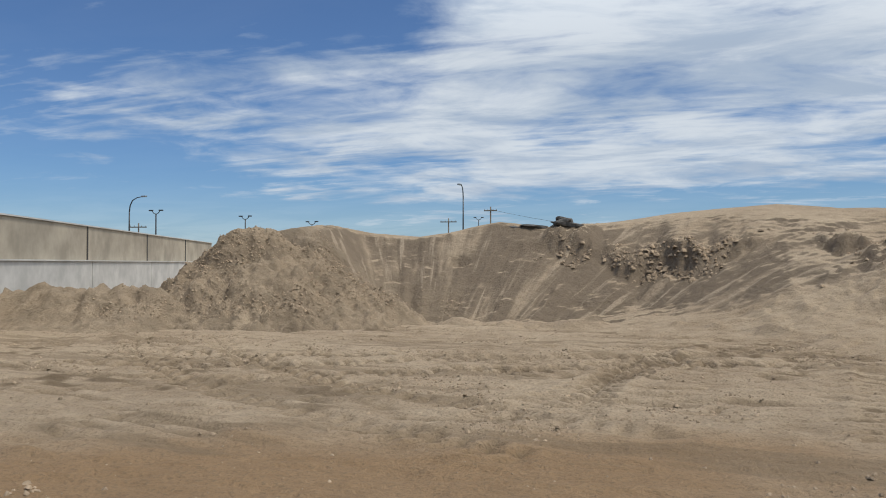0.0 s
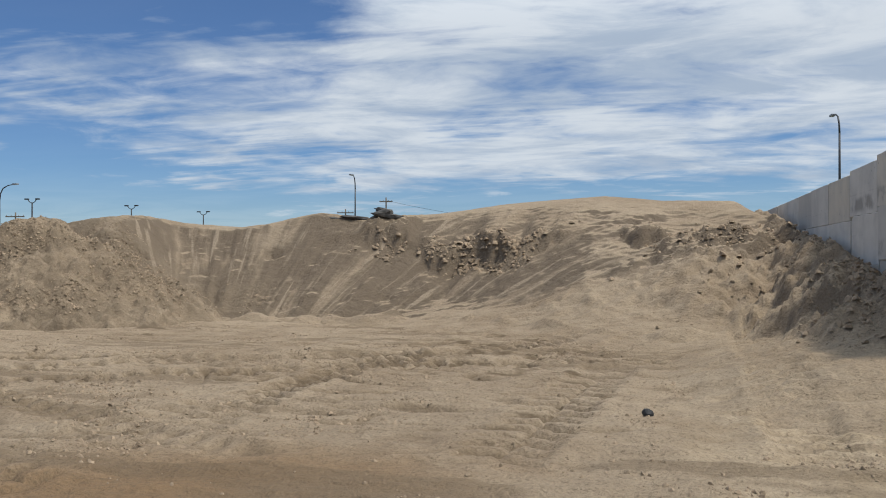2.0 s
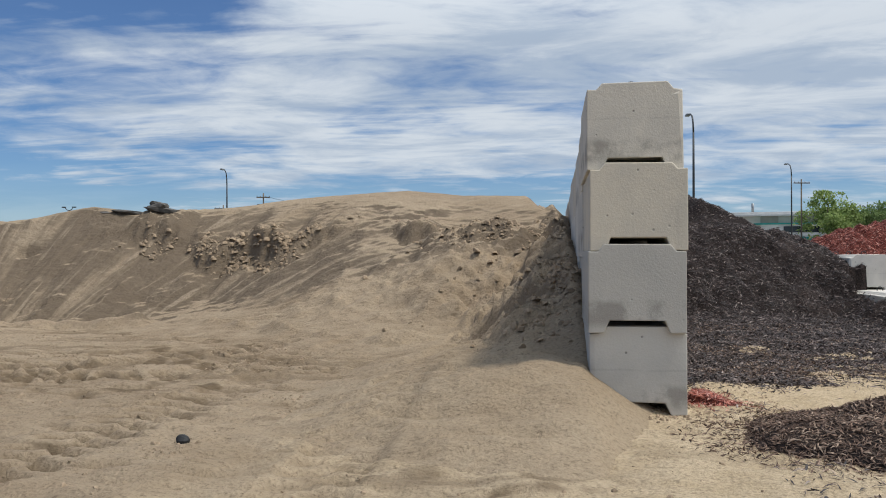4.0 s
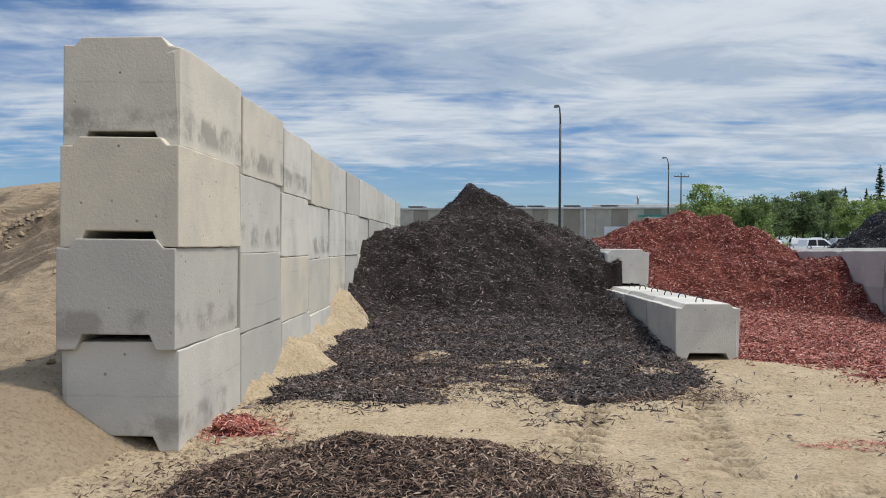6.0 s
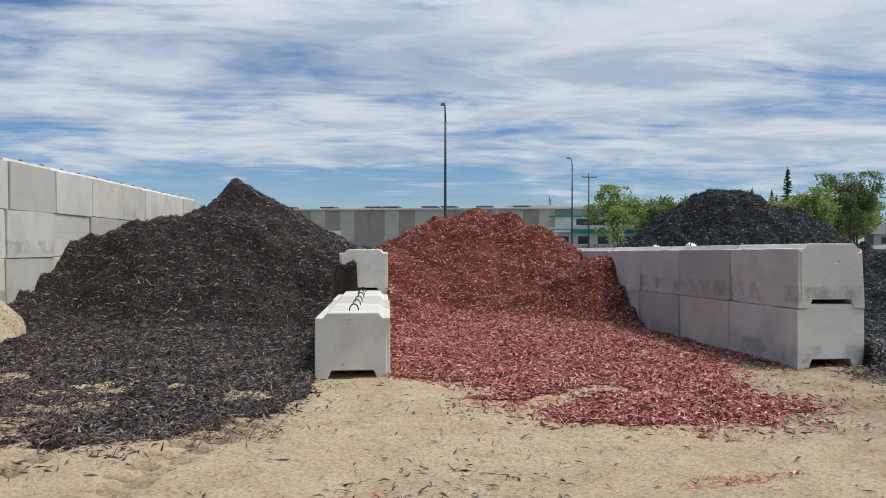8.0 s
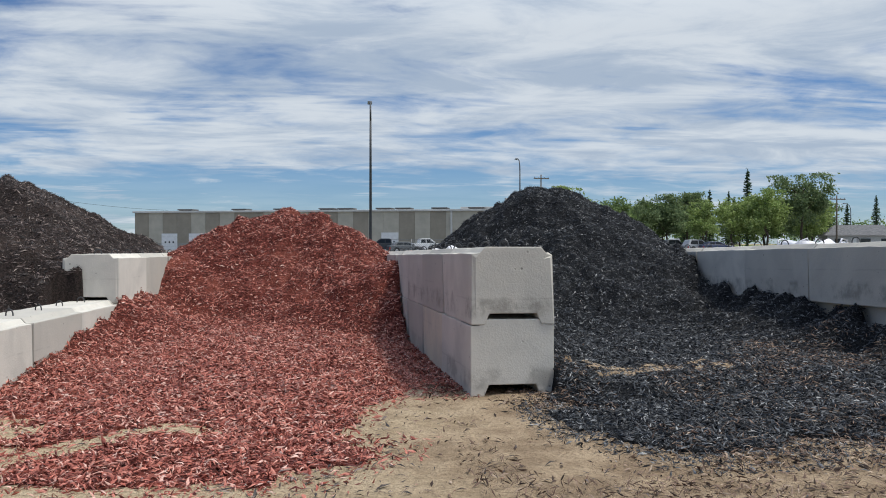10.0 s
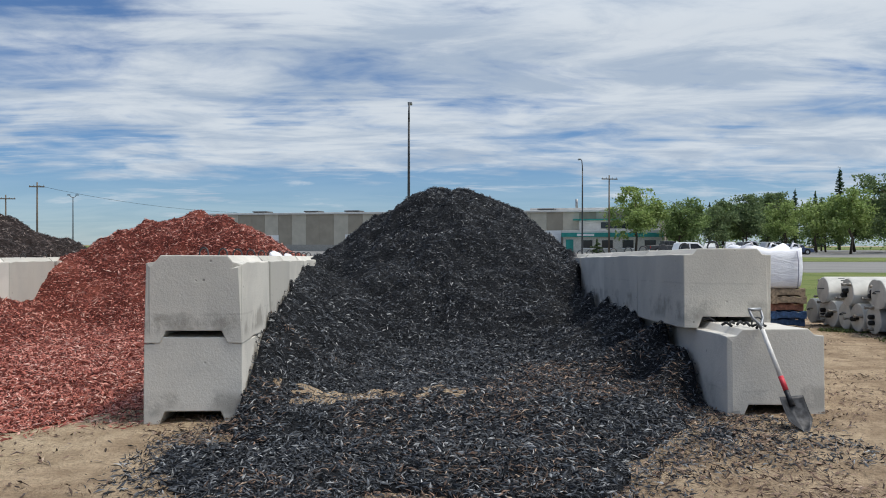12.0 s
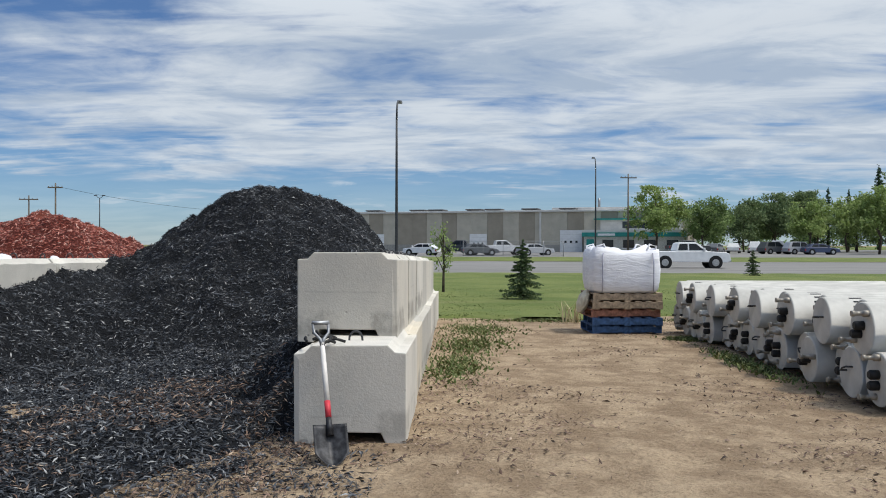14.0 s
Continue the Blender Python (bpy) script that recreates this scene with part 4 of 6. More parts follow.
strew("loose_black_chips", "black chips trodden out before the black heap", (16.8, 24.2, 0.6, 5.6), 60000, C_BLACK,
      lambda x, y: 0.55 * step(-1.1, 0.0, black_cover(x, y)) ** 2 * np.clip(0.6 + rough(x, y, 0.7, 3, 195), 0, 1), long=(0.022, 0.08))
strew("scattered_red_chips", "red chips scattered at the edge of the red heap", (12.9, 18.6, 1.0, 6.5), 30000, C_RED,
      lambda x, y: 0.5 * step(-0.55, 0.0, red_cover(x, y)) ** 2 * np.clip(0.5 + rough(x, y, 0.6, 3, 196), 0, 1), long=(0.022, 0.08))
strew("trodden_chips", "weathered wood chips trodden into brown earth", (16.5, 31, -2.5, 16.5), 120000, C_MIXED,
      lambda x, y: np.clip(0.18 + 0.9 * rough(x, y, 1.5, 3, 197) + 0.35 * step(25.6, 27.0, x) - 0.25 * np.exp(-(((x - 25.0) / 0.8) ** 2)), 0.03, 1) * np.maximum(step(16.8, 19.0, x), 0.6 * step(15.9, 17.0, x) * step(1.2, 2.6, y)), long=(0.016, 0.075), wide=(0.18, 0.45))
x, y = rng.uniform(-10, 9, 90000), rng.uniform(-6.0, 8, 90000)
ok = rng.random(90000) < np.clip(1.5 * rough(x + 0.5 * y, y * 1.8, 1.3, 3, 199) - 0.2 + 0.5 * np.exp(-(((y - 0.4 * x + 3.2) / 0.35) ** 2)), 0.02, 1)
tagged(clods("sand_clods", x[ok], y[ok], ground_z, M_CLOD, (0.012, 0.050)), "crumbled sand clods in the yard", "sand clods", kind="stuff")


def rubble(name, label, box, count, mask, long):
    x, y = rng.uniform(box[0], box[1], count), rng.uniform(box[2], box[3], count)
    ok = rng.random(count) < mask(x, y, bank(x, y))
    ob = clods(name, x[ok], y[ok], bank_z, M_CLOD, long)
    return tagged(ob, label, "sand clods", kind="stuff")


rubble("crust_rubble", "broken crust lumps along the rim of the sand bank", (-9, 7.4, 4, 14), 70000,
       lambda x, y, h: np.exp(-(((y - scarp(x)) / 0.45) ** 2)) * np.clip(0.15 + rough(x, y, 0.9, 3, 63), 0, 1) * step(-3.0, -1.5, x) + 0.25 * np.exp(-(((x - 6.0) / 1.0) ** 2) - ((y - 9.0) / 0.9) ** 2), (0.03, 0.16))
rubble("heap_clods", "small clods over the sand heap", (-10.5, -3.5, 3.5, 9.5), 60000,
       lambda x, y, h: step(0.1, 0.5, h) * step(2.2, 1.9, h) * np.clip(0.35 + rough(x, y, 1.0, 3, 311), 0, 1), (0.010, 0.06))
rubble("ridge_clods", "clods of sand along the tall wall", (4.0, 7.4, 1.0, 10), 40000,
       lambda x, y, h: step(0.02, 0.2, h) * np.clip(0.12 + rough(x, y, 0.9, 3, 313), 0, 1) * 0.6 * step(1.0, 3.5, y) * (0.06 + 0.94 * step(5.9, 6.5, x)), (0.012, 0.10))

x, y = rng.uniform(8.1, 9.9, 18000), rng.uniform(2.0, 8.8, 18000)
ok = rng.random(18000) < np.clip(2.2 * (rough(x, y, 0.9, 4, 321) - 0.15), 0, 1) * step(8.2, 8.6, x)
tagged(chips("spilled_bark", x[ok], y[ok], lambda u, v: np.maximum(spill(u, v), ground_z(u, v)), C_BROWN), "patches of dark bark chips on the spilled sand", "wood chips", kind="stuff")
x, y = rng.uniform(17.6, 22.9, 24000), rng.uniform(1.6, 6.8, 24000)
ok = rng.random(24000) < np.clip(0.45 + rough(x, y, 0.9, 3, 323), 0, 1)
tagged(chips("dusty_chips", x[ok], y[ok], lambda u, v: level(u, v) + np.maximum(black_h(u, v), 0.012) * step(0, 0.10, black_cover(u, v)) * (0.08 + 0.92 * step(0, 0.9, black_front(u, v))) + np.maximum(relief(u, v), 0) + 0.014, C_MIXED), "dusty pale chips trodden into the black mulch", "wood chips", kind="stuff")


def sand_patch(cx, cy, rx, ry, turn, seed, height, front):
    """Pale sand thrown over the trodden mulch."""
    def z(x, y):
        lie = level(x, y) + np.maximum(height(x, y), 0.012) * (0.08 + 0.92 * step(0, 0.9, front(x, y))) + 0.012
        return lie - 0.03 + 0.065 * np.clip(blob(x, y, cx, cy, rx, ry, turn, seed, 1.3) + 0.9 * rough(x, y, 0.2, 3, seed + 5), -0.6, 0.6)
    xs, ys = np.arange(cx - rx * 1.8, cx + rx * 1.8, 0.03), np.arange(cy - ry * 2.6, cy + ry * 2.6, 0.03)
    tagged(sheet("sand_patch", xs, ys, z, M_GROUND, lambda x, y, zz: blob(x, y, cx, cy, rx, ry, turn, seed, 1.3) > -0.1), "thin patch of pale sand on trodden mulch", "sand", kind="structure")


sand_patch(19.75, 5.35, 0.50, 0.16, 4, 153, black_h, black_front)
for cx, cy, rx, ry, turn, seed in ((11.6, 4.3, 0.8, 0.2, 5, 135), (9.7, 4.7, 0.35, 0.16, 5, 137), (10.9, 3.5, 0.55, 0.16, 3, 138), (10.4, 3.0, 0.4, 0.13, 0, 139), (12.1, 3.9, 0.3, 0.12, 8, 140)):
    sand_patch(cx, cy, rx, ry, turn, seed, brown_h, brown_front)

x, y = rng.uniform(8.6, 12.7, 34000), rng.uniform(2.2, 8.5, 34000)
ok = rng.random(34000) < np.clip(0.35 + rough(x, y, 0.6, 3, 327), 0, 1) * step(8.6, 4.5, y)
tagged(chips("dusty_chips", x[ok], y[ok], lambda u, v: level(u, v) + np.maximum(np.maximum(brown_h(u, v), 0.012) * step(0, 0.10, brown_cover(u, v)) * (0.08 + 0.92 * step(0, 0.9, brown_front(u, v))), relief(u, v)) + 0.018, C_MIXED), "dusty pale chips trodden into the brown mulch", "wood chips", kind="stuff")

# ---- small helpers for things ----


def add_box(bm, x0, x1, y0, y1, z0, z1, bevel=0.0):
    vs = [bm.verts.new((x, y, z)) for z in (z0, z1) for x, y in ((x0, y0), (x1, y0), (x1, y1), (x0, y1))]
    fs = [bm.faces.new([vs[i] for i in q]) for q in ((3, 2, 1, 0), (4, 5, 6, 7), (0, 1, 5, 4), (1, 2, 6, 5), (2, 3, 7, 6), (3, 0, 4, 7))]
    if bevel:
        bmesh.ops.bevel(bm, geom=list({e for f in fs for e in f.edges}), offset=bevel, segments=2, affect="EDGES", profile=0.6)
    return bm


def box(x0, x1, y0, y1, z0, z1, bevel=0.0):
    return add_box(bmesh.new(), x0, x1, y0, y1, z0, z1, bevel)


def add_tube(bm, points, radii, sides=8, cap=True):
    """A tube through the points with the radius given at each."""
    pts = [Vector(p) for p in points]
    rings = []
    for i, p in enumerate(pts):
        d = (pts[min(i + 1, len(pts) - 1)] - pts[max(i - 1, 0)]).normalized()
        a = d.orthogonal().normalized() if abs(d.z) < 0.99 else Vector((1, 0, 0))
        b = d.cross(a)
        r = radii[i] if isinstance(radii, (list, tuple)) else radii
        rings.append([bm.verts.new(p + r * (a * math.cos(2 * math.pi * k / sides) + b * math.sin(2 * math.pi * k / sides))) for k in range(sides)])
    # keep neighbouring rings from twisting
    for n in range(1, len(rings)):
        prev, cur = rings[n - 1], rings[n]
        s = min(range(sides), key=lambda k: (cur[k].co - prev[0].co - (pts[n] - pts[n - 1])).length)
        rings[n] = cur[s:] + cur[:s]
    for a, b in zip(rings, rings[1:]):
        for k in range(sides):
            j = (k + 1) % sides
            f = bm.faces.new((a[k], a[j], b[j], b[k]))
            f.smooth = True
    if cap:
        bm.faces.new(rings[0][::-1])
        bm.faces.new(rings[-1])
    return bm


def tube(points, radii, sides=8):
    return add_tube(bmesh.new(), points, radii, sides)


def thing(name, label, category, m=None, group=""):
    ob = new(name)
    if m is not None:
        ob.matrix_basis = m
    return tagged(ob, label, category, group)


def lev(x, y):
    return float(level(np.array(float(x)), np.array(float(y))))


# ---- the panelled wall west of the sand ----
M_PANEL = plain("pale_panel_concrete", (0.50, 0.485, 0.45), 0.9, 0, 0.10, 1.2, 0.01)
M_JOINT = plain("dark_joint", (0.06, 0.055, 0.05), 0.9)
west = thing("panel_wall", "long pale concrete panel wall behind the sand heap", "wall", pose(-10.35, -0.2, 0, 0, 0, 24.5))
M_TANPANEL = plain("sand_stained_panel", (0.38, 0.33, 0.255), 0.95, 0, 0.15, 0.8, 0.01)
for row, (z0, z1, off) in enumerate(((0.0, 1.36, 0.0), (1.36, 2.36, 0.16))):
    for i in range(5):
        y0 = i * 6.9 - 2.5
        part("wall_panel", box(-0.25 - off, 0.0 - off, y0 + 0.03, y0 + 6.87, z0 + 0.005, z1, 0.012), M_TANPANEL if row else M_PANEL, west)
        if row:
            part("joint_post", box(-0.20 - off, 0.02 - off, y0 - 0.045, y0 + 0.045, z0 - 0.1, z1 + 0.03), M_JOINT, west, "dark steel joint post")
    part("coping", box(-0.29 - off, 0.04 - off, -2.5, 32.0, z1, z1 + 0.035), M_PANEL, west)

# ---- grass, road and the far lot ----
M_GRASS, nt, bsdf = material("mown_grass", 0.9, 0, 0.2)
p = place(nt)
g1, g2 = noise_tex(nt, p, 0.25, 5.0, 0.6, 0.5), noise_tex(nt, p, 9.0, 6.0, 0.7)
c = mix(nt, ramp(nt, g1, 0.35, 0.65), (0.11, 0.145, 0.035), (0.18, 0.205, 0.06))
c = mix(nt, ramp(nt, g2, 0.35, 0.75, 0.0, 0.7), c, (0.08, 0.11, 0.028))
c = mix(nt, ramp(nt, noise_tex(nt, scaled(nt, p, 0.05, 0.5, 1), 1.0, 4.0, 0.6), 0.55, 0.75, 0.0, 0.6), c, (0.23, 0.21, 0.10))
link(nt, c, bsdf.inputs["Base Color"])
bump(nt, bsdf, g2, 1.0, 0.05)
M_ROAD, nt, bsdf = material("worn_asphalt", 0.9, 0, 0.25)
p = place(nt)
c = mix(nt, ramp(nt, noise_tex(nt, scaled(nt, p, 0.06, 0.8, 1), 1.0, 5.0, 0.6), 0.3, 0.7), (0.17, 0.165, 0.155), (0.25, 0.24, 0.225))
link(nt, mix(nt, ramp(nt, noise_tex(nt, p, 20.0, 4.0, 0.7), 0.4, 0.8, 0, 0.4), c, (0.11, 0.105, 0.10)), bsdf.inputs["Base Color"])
M_LEAFGREEN = chip_material("weed_leaves", [(0.0, (0.07, 0.10, 0.025)), (0.5, (0.12, 0.165, 0.045)), (0.9, (0.19, 0.22, 0.075)), (1.0, (0.34, 0.30, 0.15))])


def strip(name, label, cat, y0, y1, lift, mat, x0=-350, x1=420, ragged=0.0):
    ob = sheet(name, lines(x0, x1, 8, 40, 0.25, 1.15), lines(y0, y1, y0, min(y1, y0 + 6), 0.25, 1.15), lambda x, y: level(x, y) + lift + 0.02 * rough(x, y, 1.5, 2, 7) - np.where(y < y0 + 3, 1, 0) * np.clip(ragged * (rough(x, y, 1.6, 4, 211) * 0.8 + 0.5 - (y - y0) / 2.2), 0, 0.2), mat)
    return tagged(ob, label, cat, kind="structure")


strip("lawn", "mown green roadside grass with dry patches", "grass", 17.2, 50.5, 0.05, M_GRASS, 7.6, 420, 0.25)
strip("road", "pale worn asphalt road", "road", 50.5, 79, 0.035, M_ROAD)
strip("verge", "grass strip between road and car park", "grass", 79, 97, 0.06, M_GRASS)
strip("car_park", "grey asphalt car park by the long building", "road", 97, 215, 0.035, M_ROAD)
strip("far_field", "grass beyond the car park", "grass", 215, 900, 0.06, M_GRASS, -900, 900)


def blades(name, label, n, pick_xy, tall, mat, lean=0.4, wide=0.012):
    x, y = pick_xy(n)
    n = len(x)
    z = level(x, y) + 0.02
    h = tall[0] + (tall[1] - tall[0]) * rng.random(n)
    a, b = rng.uniform(0, 6.28, n), rng.uniform(0, 6.28, n)
    s = np.stack([np.cos(a), np.sin(a), np.zeros(n)], -1) * (wide * (0.5 + rng.random(n)))[:, None]
    tip = np.stack([np.cos(b) * h * lean, np.sin(b) * h * lean, h], -1)
    base = np.stack([x, y, z], -1)
    mid = base + tip * np.array([0.35, 0.35, 0.6])
    v = np.stack([base - s, base + s, mid + s * 0.8, mid - s * 0.8, base + tip], 1).reshape(-1, 3)
    i = np.arange(n)[:, None] * 5
    f = [tuple(q) for q in (i + np.array([[0, 1, 2, 3]])).tolist()] + [tuple(q) for q in (i + np.array([[3, 2, 4]])).tolist()]
    return tagged(mesh_object(name, v.tolist(), f, mat), label, "grass", kind="stuff")


def lawn_xy(n):
    x, y = rng.uniform(21, 40, n), 17.6 + 14 * rng.random(n) ** 2
    ok = rough(x, y, 1.6, 4, 211) * 0.8 + 0.5 - (y - 17.2) / 2.2 < 0.1
    return x[ok], y[ok]


def weeds_xy(n):
    c = [(23.75, 9.0, 0.35, 1.3), (23.9, 11.6, 0.5, 1.2), (24.0, 14.2, 0.6, 1.2), (27.35, 12.6, 0.35, 0.35), (27.25, 9.6, 0.18, 1.4), (25.4, 16.6, 1.6, 0.35), (29, 16.9, 2.5, 0.4)]
    i = rng.integers(0, len(c), n)
    c = np.array(c)[i]
    return c[:, 0] + c[:, 2] * rng.normal(0, 0.55, n), c[:, 1] + c[:, 3] * rng.normal(0, 0.55, n)


blades("grass_tufts", "uneven grass blades along the lawn edge", 26000, lawn_xy, (0.015, 0.055), M_LEAFGREEN)
blades("weeds", "green weeds beside the blocks and cylinders", 6500, weeds_xy, (0.012, 0.060), M_LEAFGREEN, 1.1, 0.012)
M_STRAW = plain("dry_straw", (0.50, 0.42, 0.26), 0.9)
blades("dry_stalks", "a few dry pale weed stalks at the lawn edge", 26, lambda n: (25.95 + rng.normal(0, 0.12, n), 16.2 + rng.normal(0, 0.1, n)), (0.25, 0.5), M_STRAW, 0.5, 0.012)

# ---- pallets and bulk bag ----
M_WOOD = plain("weathered_pallet_wood", (0.34, 0.26, 0.18), 0.85, 0, 0.25, 14)
M_REDWOOD = plain("faded_red_pallet_wood", (0.30, 0.14, 0.095), 0.85, 0, 0.25, 14)
M_BLUEWOOD = plain("blue_painted_pallet_wood", (0.045, 0.10, 0.22), 0.75, 0, 0.25, 14)


def pallet(m, mat, label, group):
    ob = thing("pallet", label, "pallet", m, group)
    for y in (-0.5, -0.02, 0.46):
        part("stringer", box(-0.6, 0.6, y, y + 0.04, 0.018, 0.118, 0.003), mat, ob)
    for i in range(7):
        x = -0.6 + i * 0.1825
        part("deck_board", box(x, x + 0.105, -0.5, 0.5, 0.119, 0.137, 0.003), mat, ob)
    for x in (-0.6, -0.06, 0.48):
        part("base_board", box(x, x + 0.12, -0.5, 0.5, 0.0, 0.017, 0.003), mat, ob)
    return ob


PX, PY = 26.50, 14.15
pz = lev(PX, PY) + 0.035
stack = ((M_BLUEWOOD, "blue painted wooden pallet, lowest of the stack", 1), (M_BLUEWOOD, "blue painted wooden pallet in the stack", -2), (M_REDWOOD, "faded red wooden pallet in the stack", 2), (M_WOOD, "grey-brown weathered wooden pallet in the stack", -1), (M_WOOD, "grey-brown weathered wooden pallet under the bag", 1.5))
for i, (mat, lab, turn) in enumerate(stack):
    m = pose(PX + 0.03 * math.sin(i * 2.3), PY + 0.025 * math.cos(i * 3.1), pz + i * 0.139, 0, 0, turn + 4)
    pallet(m, mat, lab, "stacked pallets")

M_BAG, nt, bsdf = material("woven_white_plastic", 0.7, 0, 0.35)
q = local(nt)
wv = noise_tex(nt, scaled(nt, q, 3, 3, 14), 1.0, 4.0, 0.6, 0.6)
link(nt, mix(nt, ramp(nt, wv, 0.3, 0.7), (0.72, 0.72, 0.76), (0.82, 0.82, 0.84)), bsdf.inputs["Base Color"])
bump(nt, bsdf, wv, 0.6, 0.03)


def bulk_bag(m):
    ob = thing("bulk_bag", "full white woven bulk bag on stacked pallets", "bag", m)
    bm = bmesh.new()
    n, rings = 48, []
    prof = ((0.0, 0.53), (0.05, 0.575), (0.2, 0.595), (0.4, 0.60), (0.56, 0.595), (0.65, 0.58), (0.73, 0.50), (0.70, 0.30), (0.69, 0.03))
    for k, (z, r) in enumerate(prof):
        ring = []
        for i in range(n):
            a = 2 * math.pi * i / n
            sq = (abs(math.cos(a)) ** 9 + abs(math.sin(a)) ** 9) ** (-1 / 9)
            wr = 1 + 0.025 * noise.noise(Vector((math.cos(a) * 3, math.sin(a) * 3, z * 5)))
            x, y = r * sq * wr * math.cos(a), r * 0.85 * sq * wr * math.sin(a)
            zz = z + (0.10 * noise.noise(Vector((x * 3.5, y * 3.5, 2.0))) + 0.35 * max(0, abs(x) - 0.35) if z > 0.6 else 0)
            ring.append(bm.verts.new((x, y, zz)))
        rings.append(ring)
    for a, b in zip(rings, rings[1:]):
        for i in range(n):
            f = bm.faces.new((a[i], a[(i + 1) % n], b[(i + 1) % n], b[i]))
            f.smooth = True
    bm.faces.new(rings[-1])
    bm.faces.new(rings[0][::-1])
    part("bag_body", bm, M_BAG, ob)
    M_SEAM = plain("grey_seam_webbing", (0.42, 0.42, 0.50), 0.8)
    for sx in (-1, 1):
        for sy in (-1, 1):
            x, y = sx * 0.44, sy * 0.545
            part("seam_strap", tube([(x, y * 0.95, 0.02), (x, y * 1.0, 0.25), (x, y * 1.0, 0.5), (x * 0.97, y * 0.94, 0.68)], 0.011, 6), M_SEAM, ob, "grey webbing strap")
    for sx, sy in ((-0.5, -0.42), (0.5, -0.42), (0.5, 0.42), (-0.5, 0.42)):
        part("lifting_strap", tube([(sx, sy, 0.62), (sx * 1.02, sy * 1.02, 0.80), (sx * 0.8, sy * 1.0, 0.83), (sx * 0.66, sy, 0.68)], 0.02, 6), M_BAG, ob)
    return ob


bulk_bag(pose(PX, PY, pz + 5 * 0.139 + 0.002, 0, 0, 5))
bm = bmesh.new()
bmesh.ops.create_icosphere(bm, subdivisions=3, radius=1.0)
for v in bm.verts:
    v.co = Vector((v.co.x * 0.10, v.co.y * 0.16, v.co.z * 0.21)) * (1 + 0.18 * noise.noise(v.co * 2.2))
sack = part("empty_sack", bm, plain("cream_sackcloth", (0.62, 0.57, 0.44), 0.9), None)
sack.matrix_basis = pose(PX - 0.68, PY - 0.22, pz + 0.53, 0, 18, 0)
tagged(sack, "rolled cream sack tucked beside the stacked pallets", "sack")

# ---- concrete cylinders ----
M_CYL = plain("pale_cylinder_concrete", (0.52, 0.505, 0.46), 0.88, 0, 0.10, 3.0, 0.008)
M_RUBBER = plain("black_rubber", (0.018, 0.018, 0.018), 0.6)
M_BRASS = plain("dull_pipe_fitting", (0.36, 0.33, 0.28), 0.5, 0.4)
M_INK = plain("black_marker_paint", (0.03, 0.03, 0.032), 0.8)


def cylinder(m, fitted, marked, group):
    lab = "pale concrete cylinder lying down, with pipe fittings" if fitted else "pale concrete cylinder lying down, with wire handle"
    ob = thing("concrete_cylinder", lab, "cylinder", m, group)
    R, L = 0.235, 3.4
    part("body", tube([(0, 0, 0), (0.012, 0, 0), (0.012, 0, 0), (0.4, 0, 0), (2.0, 0, 0), (L - 0.012, 0, 0), (L, 0, 0)], [R - 0.012, R, R, R, R, R, R - 0.012], 40), M_CYL, ob)
    if fitted:
        for y, z in ((-0.12, 0.15), (0.10, -0.12)):
            part("pipe_stub", tube([(0.01, y, z), (-0.05, y, z), (-0.05, y, z), (-0.12, y, z), (-0.12, y, z), (-0.15, y, z)], [0.03, 0.03, 0.018, 0.018, 0.026, 0.026], 10), M_BRASS, ob, "dull metal pipe stub")
        for y, z in ((-0.03, 0.03), (0.02, -0.05)):
            part("rubber_cap", tube([(0.01, y, z), (-0.07, y, z), (-0.085, y, z)], [0.042, 0.042, 0.03], 12), M_RUBBER, ob, "black rubber cap")
    else:
        part("wire_handle", tube([(0.01, -0.06, 0.03), (-0.06, -0.06, 0.035), (-0.07, 0.0, 0.035), (-0.06, 0.06, 0.03), (0.01, 0.06, 0.03)], 0.009, 6), M_DARKSTEEL, ob, "bent dark wire handle")
    if marked:
        bm = bmesh.new()
        for k in range(3):
            a = radians(112 + k * 17)
            p = Vector((0.30 + 0.02 * (k % 2), (R + 0.002) * math.cos(a), (R + 0.002) * math.sin(a)))
            t = Vector((0, -math.sin(a), math.cos(a)))
            u = Vector((1, 0, 0))
            bm.faces.new([bm.verts.new(p + s * u * 0.06 + w * t * 0.012) for s, w in ((-1, -1), (1, -1), (1, 1), (-1, 1))])
        part("paint_mark", bm, M_INK, ob, "row of black painted bars")
    return ob


r = random.Random(3)
for i in range(17):
    y = 6.45 + i * 0.492
    z = lev(28, y) + 0.235 + 0.045
    cylinder(pose(27.42 + r.choice((0, 0.0, 0.12)) + r.uniform(-0.03, 0.03), y, z, r.uniform(-40, 40), 0, r.uniform(-0.8, 0.8)), i % 3 != 1, False, "lying cylinders")
    if i < 16:
        cylinder(pose(27.40 + (0.0 if i % 2 == 0 else 0.22) + r.uniform(-0.04, 0.04), y + 0.246, z + 0.413, r.uniform(-25, 25), 0, r.uniform(-1.2, 1.2)), i % 4 in (0, 3), i % 3 != 0, "lying cylinders")

